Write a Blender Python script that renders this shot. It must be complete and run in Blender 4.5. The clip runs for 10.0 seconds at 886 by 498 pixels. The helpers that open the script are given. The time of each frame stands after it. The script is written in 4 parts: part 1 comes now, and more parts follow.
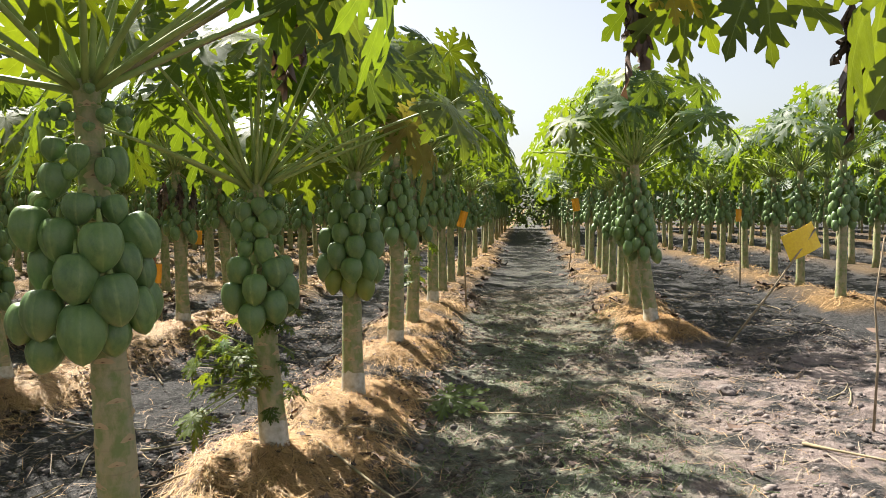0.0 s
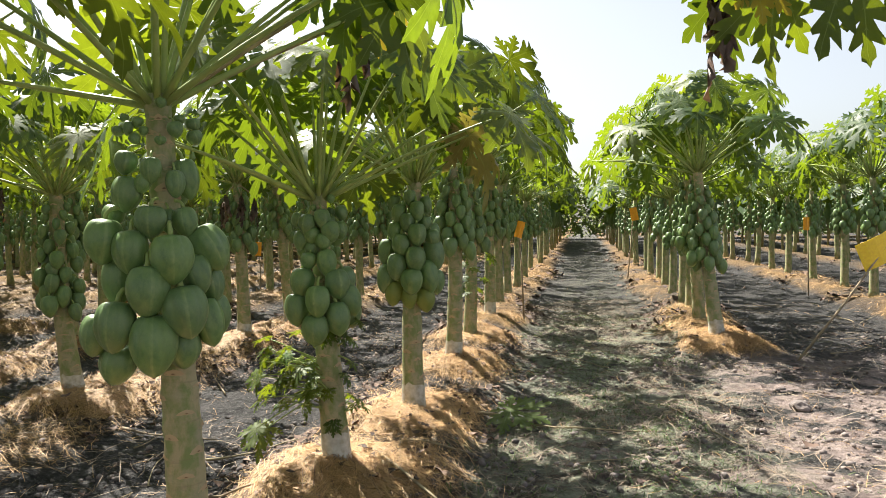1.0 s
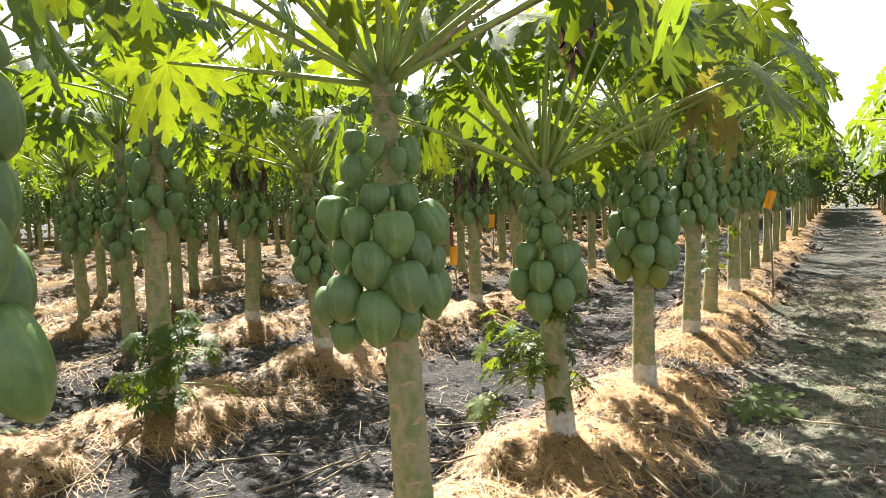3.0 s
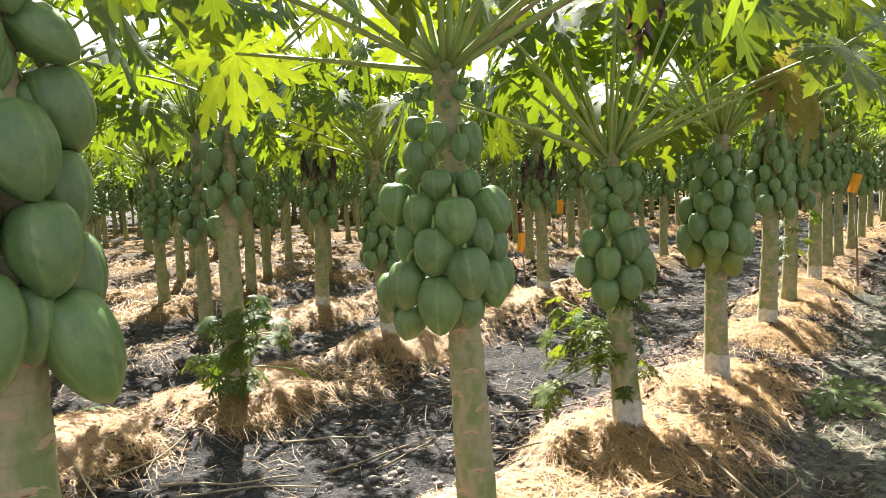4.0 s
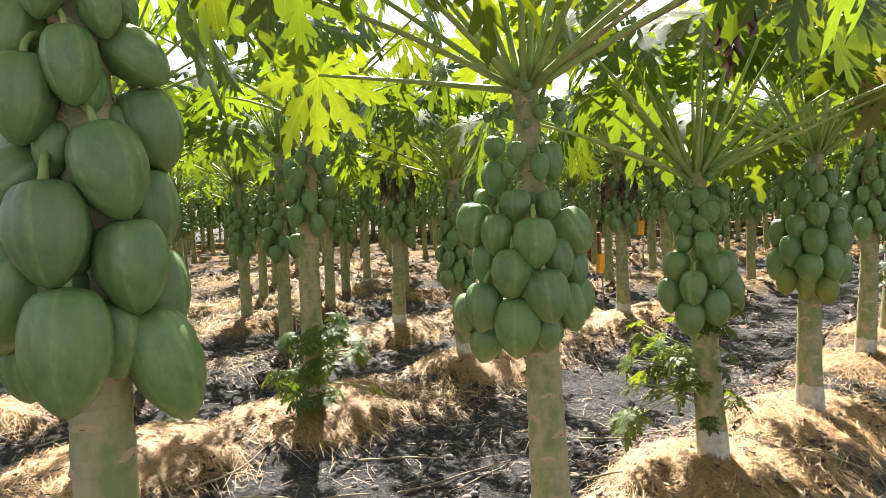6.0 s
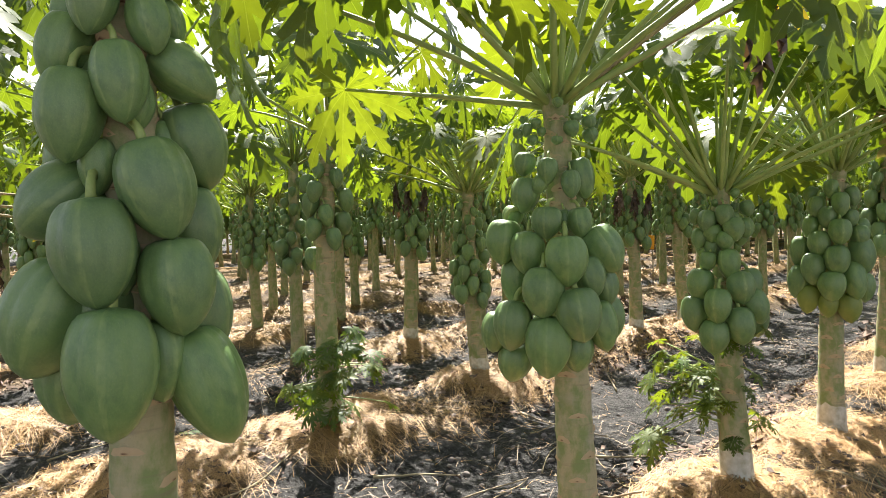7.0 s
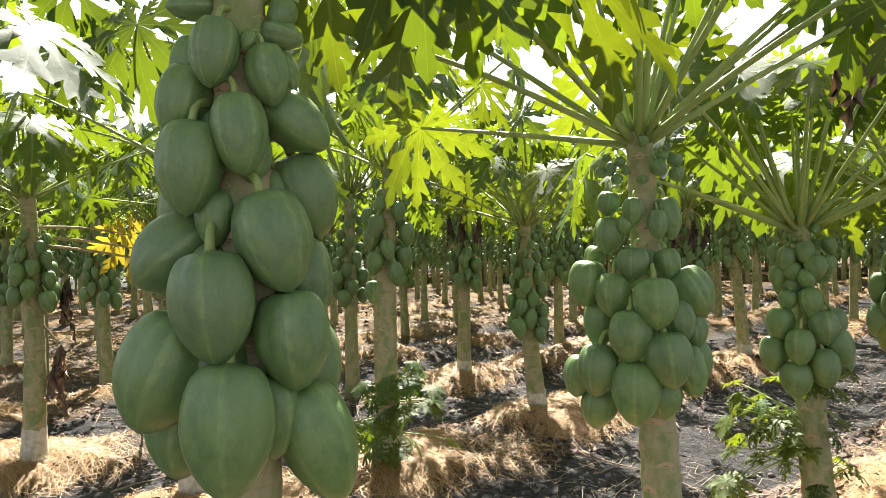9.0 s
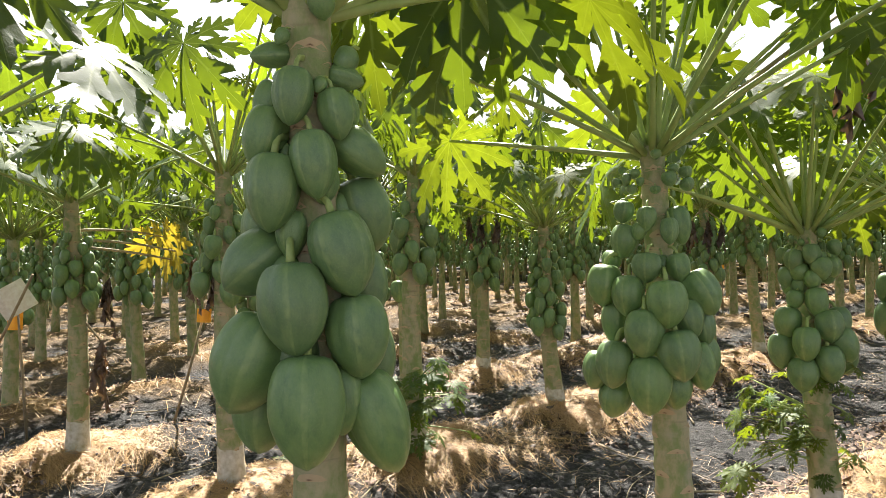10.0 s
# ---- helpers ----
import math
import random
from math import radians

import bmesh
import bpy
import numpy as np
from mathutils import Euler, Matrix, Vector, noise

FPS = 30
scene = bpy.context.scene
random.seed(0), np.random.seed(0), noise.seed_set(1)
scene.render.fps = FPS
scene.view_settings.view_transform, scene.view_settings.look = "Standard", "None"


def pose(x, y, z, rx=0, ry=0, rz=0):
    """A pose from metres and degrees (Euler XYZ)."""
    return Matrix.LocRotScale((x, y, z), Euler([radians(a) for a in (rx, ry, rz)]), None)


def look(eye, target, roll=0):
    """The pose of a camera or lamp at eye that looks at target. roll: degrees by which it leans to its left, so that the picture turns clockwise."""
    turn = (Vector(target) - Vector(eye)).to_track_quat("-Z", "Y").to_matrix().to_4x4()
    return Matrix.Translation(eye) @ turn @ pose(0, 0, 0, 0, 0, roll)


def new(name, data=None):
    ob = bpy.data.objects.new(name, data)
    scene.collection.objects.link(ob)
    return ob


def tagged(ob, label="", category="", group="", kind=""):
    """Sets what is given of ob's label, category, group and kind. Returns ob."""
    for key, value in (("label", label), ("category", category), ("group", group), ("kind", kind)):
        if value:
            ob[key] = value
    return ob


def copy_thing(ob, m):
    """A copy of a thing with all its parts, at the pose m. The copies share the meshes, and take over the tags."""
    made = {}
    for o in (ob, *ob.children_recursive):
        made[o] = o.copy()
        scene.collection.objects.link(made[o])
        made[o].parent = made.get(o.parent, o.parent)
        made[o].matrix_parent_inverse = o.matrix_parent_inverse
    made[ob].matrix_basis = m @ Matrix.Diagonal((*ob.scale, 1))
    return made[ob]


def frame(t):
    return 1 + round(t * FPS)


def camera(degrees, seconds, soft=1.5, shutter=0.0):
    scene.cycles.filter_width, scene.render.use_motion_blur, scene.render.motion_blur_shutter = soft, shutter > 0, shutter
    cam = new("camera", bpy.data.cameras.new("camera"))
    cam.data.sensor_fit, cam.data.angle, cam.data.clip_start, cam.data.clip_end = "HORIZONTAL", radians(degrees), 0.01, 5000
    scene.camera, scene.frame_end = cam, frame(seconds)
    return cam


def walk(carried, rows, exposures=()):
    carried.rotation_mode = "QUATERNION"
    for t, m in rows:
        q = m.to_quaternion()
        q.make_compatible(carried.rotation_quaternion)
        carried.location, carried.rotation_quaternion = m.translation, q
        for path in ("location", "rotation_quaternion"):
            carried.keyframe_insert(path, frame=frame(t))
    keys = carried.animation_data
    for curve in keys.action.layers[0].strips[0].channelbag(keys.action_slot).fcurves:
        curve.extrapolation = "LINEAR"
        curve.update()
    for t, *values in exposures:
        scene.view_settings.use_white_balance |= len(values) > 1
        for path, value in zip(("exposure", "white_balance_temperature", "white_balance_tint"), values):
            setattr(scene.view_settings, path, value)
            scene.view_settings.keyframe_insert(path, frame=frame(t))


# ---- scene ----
cam = camera(62.0, 10.0, soft=0.5)
PATH = [
    (0, (0.659, 0.159, 1.47), (0.433, 2.143, 1.359), -0.5),
    (0.5, (0.612, 0.193, 1.469), (0.339, 2.172, 1.374), -0.7),
    (1, (0.603, 0.205, 1.471), (0.234, 2.169, 1.39), -0.9),
    (1.5, (0.59, 0.248, 1.472), (0.068, 2.177, 1.394), -1.2),
    (2, (0.591, 0.293, 1.467), (-0.085, 2.173, 1.378), -1.4),
    (2.5, (0.599, 0.314, 1.474), (-0.235, 2.128, 1.359), -1.5),
    (4, (0.627, 0.343, 1.479), (-0.491, 1.992, 1.304), -2.1),
    (4.5, (0.623, 0.361, 1.477), (-0.55, 1.972, 1.309), -2.1),
    (5, (0.621, 0.371, 1.482), (-0.602, 1.946, 1.33), -2.0),
    (5.5, (0.62, 0.373, 1.479), (-0.642, 1.918, 1.345), -1.9),
    (7, (0.527, 0.34, 1.498), (-0.77, 1.861, 1.415), -1.3),
    (7.5, (0.478, 0.333, 1.508), (-0.819, 1.853, 1.439), -1.1),
    (8, (0.445, 0.324, 1.519), (-0.868, 1.832, 1.468), -1.1),
    (8.5, (0.424, 0.307, 1.529), (-0.919, 1.789, 1.499), -1.1),
    (9, (0.407, 0.288, 1.541), (-0.975, 1.733, 1.537), -1.2),
    (9.5, (0.394, 0.278, 1.547), (-1.024, 1.689, 1.564), -1.3),
    (10, (0.529, 0.091, 1.567), (-0.883, 1.507, 1.558), -1.3),
]
walk(cam, [(t, look(eye, target, roll)) for t, eye, target, roll in PATH], exposures=[(0, 1.53), (0.8, 1.59), (1.5, 1.74), (2, 1.66), (2.5, 2.00), (4, 2.18), (5, 2.30), (5.5, 2.14), (7, 2.10), (7.5, 2.18), (9, 2.09), (10, 2.02)])

# ---- world, sun, exposure ----
SUN_AZ, SUN_EL = (-0.72, 0.69), 51.0
world = bpy.data.worlds.new("world")
scene.world = world
world.use_nodes = True
wn = world.node_tree
sky = wn.nodes.new("ShaderNodeTexSky")
sky.sky_type = "NISHITA"
sky.sun_disc = False
sky.sun_elevation = radians(SUN_EL)
sky.sun_rotation = math.atan2(SUN_AZ[0], SUN_AZ[1])
sky.air_density, sky.dust_density, sky.ozone_density = 1.0, 2.0, 1.0
haze = wn.nodes.new("ShaderNodeHueSaturation")
haze.inputs["Saturation"].default_value = 0.42
wn.links.new(sky.outputs[0], haze.inputs["Color"])
wn.links.new(haze.outputs[0], wn.nodes["Background"].inputs[0])
wn.nodes["Background"].inputs[1].default_value = 0.058
sun = new("sun", bpy.data.lights.new("sun", "SUN"))
sun.data.energy, sun.data.angle, sun.data.color = 5.0, radians(0.6), (1.0, 0.94, 0.84)
_h = math.cos(radians(SUN_EL)) / math.hypot(*SUN_AZ)
sun.matrix_world = look((SUN_AZ[0] * _h * 40, SUN_AZ[1] * _h * 40, math.sin(radians(SUN_EL)) * 40), (0, 0, 0))

# ---- materials ----
class Nodes:
    """A short way to write node trees."""

    def __init__(self, name):
        self.mat = bpy.data.materials.new(name)
        self.mat.use_nodes = True
        self.tree = self.mat.node_tree
        self.bsdf = self.tree.nodes["Principled BSDF"]
        self.out = self.tree.nodes["Material Output"]
        self.coord = self.tree.nodes.new("ShaderNodeTexCoord").outputs["Object"]

    def add(self, kind, **inputs):
        node = self.tree.nodes.new("ShaderNode" + kind)
        for key, value in inputs.items():
            self.put(node.inputs[int(key[1:]) if key[0] == "i" and key[1:].isdigit() else key.replace("_", " ")], value)
        return node

    def put(self, socket, value):
        if isinstance(value, bpy.types.NodeSocket):
            self.tree.links.new(value, socket)
        else:
            socket.default_value = value

    def noise(self, scale, detail=4.0, rough=0.55, vector=None):
        return self.add("TexNoise", Vector=vector or self.coord, Scale=scale, Detail=detail, Roughness=rough).outputs[0]

    def stretch(self, x, y, z):
        return self.add("Mapping", Vector=self.coord, Scale=(x, y, z)).outputs[0]

    def step(self, value, low, high):
        node = self.add("MapRange", i0=value, i1=low, i2=high)
        return node.outputs[0]

    def mix(self, factor, a, b):
        node = self.tree.nodes.new("ShaderNodeMix")
        node.data_type = "RGBA"
        for n, value in ((0, factor), (6, a), (7, b)):
            if not isinstance(value, bpy.types.NodeSocket) and n and len(value) == 3:
                value = (*value, 1)
            self.put(node.inputs[n], value)
        return node.outputs[2]

    def _attr(self, name):
        node = self.tree.nodes.new("ShaderNodeAttribute")
        node.attribute_name = name
        return node.outputs["Fac"]

    def random(self):
        return self.tree.nodes.new("ShaderNodeObjectInfo").outputs["Random"]

    def island(self):
        return self.tree.nodes.new("ShaderNodeNewGeometry").outputs["Random Per Island"]

    def math(self, op, a, b):
        node = self.tree.nodes.new("ShaderNodeMath")
        node.operation = op
        self.put(node.inputs[0], a)
        self.put(node.inputs[1], b)
        return node.outputs[0]

    def bump(self, height, strength, distance=0.01):
        self.put(self.bsdf.inputs["Normal"], self.add("Bump", Strength=strength, Distance=distance, Height=height).outputs[0])

    def done(self, colour, rough=0.6, **more):
        self.put(self.bsdf.inputs["Base Color"], colour if isinstance(colour, bpy.types.NodeSocket) else (*colour, 1))
        self.put(self.bsdf.inputs["Roughness"], rough)
        for key, value in more.items():
            self.put(self.bsdf.inputs[key.replace("_", " ")], value)
        return self.mat


def leaf_material(name, dark, light, through_colour, share, per_island=False):
    n = Nodes(name)
    rnd = n.island() if per_island else n.random()
    tone = n.mix(n.noise(9, 3), dark, light)
    tone = n.mix(rnd, tone, tuple(0.8 * a for a in dark))
    rib = n.step(n._attr("rib"), 0.86, 1.0)
    tone = n.mix(n.math("MULTIPLY", rib, 0.6), tone, (0.34, 0.42, 0.16))
    n.done(tone, n.step(n.noise(20, 2), -0.6, 1.6), Specular_IOR_Level=0.42)
    n.bump(n.noise(60, 3), 0.3, 0.004)
    thin = n.mix(n.step(n.noise(7, 5, 0.65), 0.35, 0.65), through_colour, tuple(0.62 * c for c in through_colour))
    glow = n.add("BsdfTranslucent", Color=n.mix(rnd, thin, tuple(0.4 * c for c in through_colour)))
    both = n.add("MixShader", i0=share, i1=n.bsdf.outputs[0], i2=glow.outputs[0])
    n.tree.links.new(both.outputs[0], n.out.inputs[0])
    return n.mat


M_LEAF = leaf_material("leaf_green", (0.028, 0.075, 0.022), (0.06, 0.13, 0.03), (0.30, 0.42, 0.015), 0.45)
M_LEAF_FAR = leaf_material("leaf_green_far", (0.028, 0.075, 0.022), (0.06, 0.13, 0.03), (0.30, 0.42, 0.015), 0.45, True)
# yellow-green leaves, and sun glow put into the colour of brightly lit ones
M_LEAF_PALE_SUNLIT = leaf_material("leaf_pale_and_sunlit", (0.085, 0.14, 0.03), (0.15, 0.19, 0.035), (0.31, 0.39, 0.012), 0.44)
M_LEAF_FADED = leaf_material("leaf_faded", (0.24, 0.21, 0.08), (0.42, 0.36, 0.18), (0.46, 0.40, 0.05), 0.35)
M_LEAF_OLD = leaf_material("leaf_yellow", (0.46, 0.37, 0.04), (0.58, 0.46, 0.06), (0.92, 0.68, 0.05), 0.5)
M_LEAF_DRY = leaf_material("leaf_dry", (0.10, 0.065, 0.055), (0.30, 0.21, 0.16), (0.3, 0.16, 0.06), 0.15)


def fruit_material():
    n = Nodes("papaya_skin")
    base = n.mix(n.step(n.noise(4.5, 5, 0.65), 0.3, 0.7), (0.078, 0.156, 0.047), (0.170, 0.278, 0.084))
    base = n.mix(n.math("MULTIPLY", n.random(), 0.5), base, (0.070, 0.120, 0.062))
    rib = n.step(n._attr("rib"), 0.45, 1.0)
    base = n.mix(n.math("MULTIPLY", rib, n.math("MULTIPLY", n.step(n.noise(10, 4), 0.3, 0.6), 0.75)), base, (0.30, 0.38, 0.14))
    tip = n.math("MULTIPLY", n.step(n.noise(2.2, 4, 0.6), 0.45, 0.7), 0.45)
    base = n.mix(tip, base, (0.12, 0.185, 0.045))
    base = n.mix(n.math("MULTIPLY", n.step(n.noise(38, 6, 0.75), 0.48, 0.70), 0.22), base, (0.22, 0.31, 0.12))
    specks = n.step(n.noise(160, 2), 0.68, 0.74)
    base = n.mix(n.math("MULTIPLY", specks, 0.5), base, (0.36, 0.38, 0.27))
    n.bump(n.noise(35, 4), 0.16, 0.004)
    return n.done(base, n.step(n.noise(15, 3), -0.4, 1.6), Specular_IOR_Level=0.6, Coat_Weight=0.18, Coat_Roughness=0.33)


def ripe_material():
    n = Nodes("papaya_skin_turning")
    base = n.mix(n.noise(6, 4), (0.12, 0.17, 0.035), (0.22, 0.25, 0.05))
    n.bump(n.noise(35, 4), 0.16, 0.004)
    return n.done(base, 0.45)


def trunk_material():
    n = Nodes("papaya_bark")
    base = n.mix(n.step(n.noise(1, 6, 0.62, n.stretch(15, 15, 9)), 0.42, 0.57), (0.36, 0.315, 0.185), (0.19, 0.235, 0.085))
    base = n.mix(n.step(n.noise(14, 5), 0.48, 0.75), base, (0.34, 0.31, 0.21))
    rings = n.noise(1, 4, 0.6, n.stretch(4, 4, 38))
    base = n.mix(n.math("MULTIPLY", n.step(rings, 0.58, 0.8), 0.6), base, (0.37, 0.34, 0.235))
    base = n.mix(n.math("MULTIPLY", n.step(rings, 0.42, 0.28), 0.6), base, (0.20, 0.16, 0.10))
    n.bump(n.math("ADD", rings, n.noise(70, 3)), 0.5, 0.006)
    return n.done(base, 0.75)


def plain_material(name, a, b, scale, rough, bump=0.3, bump_scale=80):
    n = Nodes(name)
    n.bump(n.noise(bump_scale, 4), bump, 0.005)
    return n.done(n.mix(n.step(n.noise(scale, 5), 0.3, 0.7), a, b), rough)


def scar_material():
    n = Nodes("leaf_scar")
    pale = n.mix(n.noise(90, 3), (0.48, 0.36, 0.23), (0.38, 0.29, 0.17))
    return n.done(n.mix(n.step(n._attr("rib"), 0.72, 0.95), pale, (0.13, 0.07, 0.04)), 0.9)


M_FRUIT, M_RIPE, M_TRUNK = fruit_material(), ripe_material(), trunk_material()
M_SCAR = scar_material()
M_LIME = plain_material("lime_wash", (0.62, 0.60, 0.55), (0.34, 0.31, 0.22), 22, 0.9)
M_STALK = plain_material("leaf_stalk_green", (0.22, 0.30, 0.085), (0.33, 0.39, 0.13), 12, 0.5, 0.1)
M_STALK_DRY = plain_material("leaf_stalk_dry", (0.36, 0.29, 0.19), (0.19, 0.14, 0.09), 14, 0.85)
M_STALK_FADED = plain_material("leaf_stalk_faded", (0.40, 0.33, 0.2), (0.21, 0.17, 0.10), 14, 0.75)
M_CARD = plain_material("sticky_card_yellow", (0.9, 0.66, 0.03), (0.8, 0.52, 0.03), 40, 0.35, 0.1)
M_CARD_ORANGE = plain_material("sticky_card_orange", (0.85, 0.33, 0.015), (0.9, 0.42, 0.03), 30, 0.35, 0.1)
M_CARD_WHITE = plain_material("card_back_white", (0.75, 0.73, 0.72), (0.6, 0.55, 0.5), 30, 0.5, 0.1)
M_CLOD = plain_material("soil_clod", (0.06, 0.056, 0.054), (0.32, 0.265, 0.24), 1.1, 0.95, 0.6)
M_BRICK = plain_material("red_paint", (0.32, 0.06, 0.04), (0.25, 0.07, 0.05), 8, 0.6)


def straw_material():
    n = Nodes("straw")
    rnd = n.island()
    base = n.mix(rnd, (0.29, 0.17, 0.066), (0.62, 0.385, 0.165))
    dark = n.step(n.math("FRACT", n.math("MULTIPLY", rnd, 7.31), 0.0), 0.88, 0.95)
    return n.done(n.mix(dark, base, (0.15, 0.09, 0.05)), 0.6)


def litter_material():
    n = Nodes("leaf_litter")
    return n.done(n.mix(n.island(), (0.045, 0.028, 0.022), (0.17, 0.11, 0.08)), 0.85)


def twig_material():
    n = Nodes("dry_twig")
    return n.done(n.mix(n.island(), (0.12, 0.085, 0.06), (0.36, 0.29, 0.21)), 0.8)


def ground_material():
    n = Nodes("orchard_soil")
    soil = n.mix(n.step(n.noise(2.2, 6), 0.35, 0.68), (0.024, 0.024, 0.025), (0.072, 0.069, 0.067))
    soil = n.mix(n.step(n.noise(25, 6), 0.45, 0.75), soil, (0.125, 0.12, 0.117))
    # pale flecks stand for spots of dappled sun, put into the soil colour
    soil = n.mix(n.step(n.noise(48, 4, 0.6), 0.60, 0.67), soil, (0.21, 0.2, 0.185))
    dry = n.mix(n.step(n.noise(9, 6), 0.35, 0.7), (0.25, 0.195, 0.178), (0.50, 0.405, 0.365))
    soil = n.mix(n.math("MULTIPLY", n._attr("dry"), n.step(n.noise(2.6, 8, 0.62), 0.43, 0.52)), soil, dry)
    earth = n.math("MULTIPLY", n.math("MULTIPLY", n._attr("moss"), n.step(n.noise(1.9, 7, 0.66), 0.44, 0.58)), 0.8)
    soil = n.mix(earth, soil, n.mix(n.step(n.noise(33, 6), 0.35, 0.65), (0.07, 0.052, 0.04), (0.26, 0.20, 0.14)))
    moss = n.mix(n.noise(30, 4), (0.15, 0.17, 0.11), (0.43, 0.445, 0.34))
    soil = n.mix(n.math("MULTIPLY", n._attr("moss"), n.step(n.noise(4.1, 8, 0.68), 0.43, 0.55)), soil, moss)
    straw = n.mix(n.step(n.noise(40, 5), 0.3, 0.7), (0.17, 0.105, 0.045), (0.40, 0.25, 0.11))
    soil = n.mix(n.math("MULTIPLY", n.step(n._attr("mulch"), 0.03, 0.5), n.step(n.noise(6.5, 5), 0.14, 0.42)), soil, straw)
    n.bump(n.math("ADD", n.noise(18, 8, 0.65), n.math("MULTIPLY", n.noise(110, 5), 0.35)), 1.0, 0.13)
    return n.done(soil, 0.9, Specular_IOR_Level=0.25)


M_STRAW, M_LITTER, M_LITTER_PALE, M_GROUND = straw_material(), litter_material(), twig_material(), ground_material()
# leaf green lightened: backlight and distance haze are put into this colour
M_HEDGE = leaf_material("hedge_leaf", (0.13, 0.19, 0.07), (0.24, 0.3, 0.12), (0.5, 0.62, 0.15), 0.5, True)
M_WEED = leaf_material("weed_green", (0.08, 0.12, 0.05), (0.14, 0.19, 0.08), (0.25, 0.36, 0.08), 0.35, True)


# ---- helpers ----
def mesh_of(name, verts, faces, mats, smooth=False, slots=None, rib=None):
    me = bpy.data.meshes.new(name)
    me.from_pydata([tuple(v) for v in verts], [], faces)
    for m in mats if isinstance(mats, (list, tuple)) else [mats]:
        me.materials.append(m)
    if smooth:
        me.polygons.foreach_set("use_smooth", [True] * len(me.polygons))
    if slots is not None:
        me.polygons.foreach_set("material_index", slots)
    if rib is not None:
        me.attributes.new("rib", "FLOAT", "POINT").data.foreach_set("value", rib)
    me.update()
    return me


def part(name, mesh, parent, m=None, label=""):
    ob = new(name, mesh)
    ob.parent = parent
    if m is not None:
        ob.matrix_basis = m
    return tagged(ob, label) if label else ob


def thing(name, m, label, category, group="", kind=""):
    ob = new(name)
    ob.empty_display_size = 0.1
    ob.matrix_basis = m
    return tagged(ob, label, category, group, kind)


def tube(points, radii, sides, cap=True):
    """A round tube along points."""
    pts = [Vector(p) for p in points]
    verts, faces = [], []
    last = None
    for i, p in enumerate(pts):
        d = (pts[min(i + 1, len(pts) - 1)] - pts[max(i - 1, 0)]).normalized()
        side = (last if last is not None else (Vector((1, 0, 0)) if abs(d.x) < 0.8 else Vector((0, 1, 0))))
        side = (side - d * side.dot(d)).normalized()
        last = side
        other = d.cross(side)
        for k in range(sides):
            a = 2 * math.pi * k / sides
            verts.append(p + radii[i] * (math.cos(a) * side + math.sin(a) * other))
    for i in range(len(pts) - 1):
        for k in range(sides):
            a, b = i * sides + k, i * sides + (k + 1) % sides
            faces.append((a, b, b + sides, a + sides))
    if cap:
        faces.append(tuple(range(sides))[::-1])
        faces.append(tuple(range((len(pts) - 1) * sides, len(pts) * sides)))
    return verts, faces


def joined(pieces):
    """One list of verts and faces from many (verts, faces, matrix)."""
    verts, faces = [], []
    for v, f, m in pieces:
        o = len(verts)
        verts += [m @ Vector(p) for p in v] if m is not None else list(v)
        faces += [tuple(i + o for i in face) for face in f]
    return verts, faces


# ---- papaya leaf blades ----
# one side of a lobe: how far along and how far out each point of its edge lies, and the rib point it hangs on
LOBE_EDGE = [(0.33, 0.055), (0.46, 0.14), (0.60, 0.235), (0.655, 0.215), (0.59, 0.06), (0.68, 0.115), (0.80, 0.175), (0.83, 0.145), (0.77, 0.045), (0.85, 0.07), (0.92, 0.075), (0.955, 0.03)]
LOBE_SPINE = [0, 1, 1, 1, 2, 2, 2, 2, 3, 3, 3]
LOBE_EDGE_PLAIN = [(0.37, 0.06), (0.64, 0.25), (0.60, 0.065), (0.84, 0.18), (0.80, 0.05)]


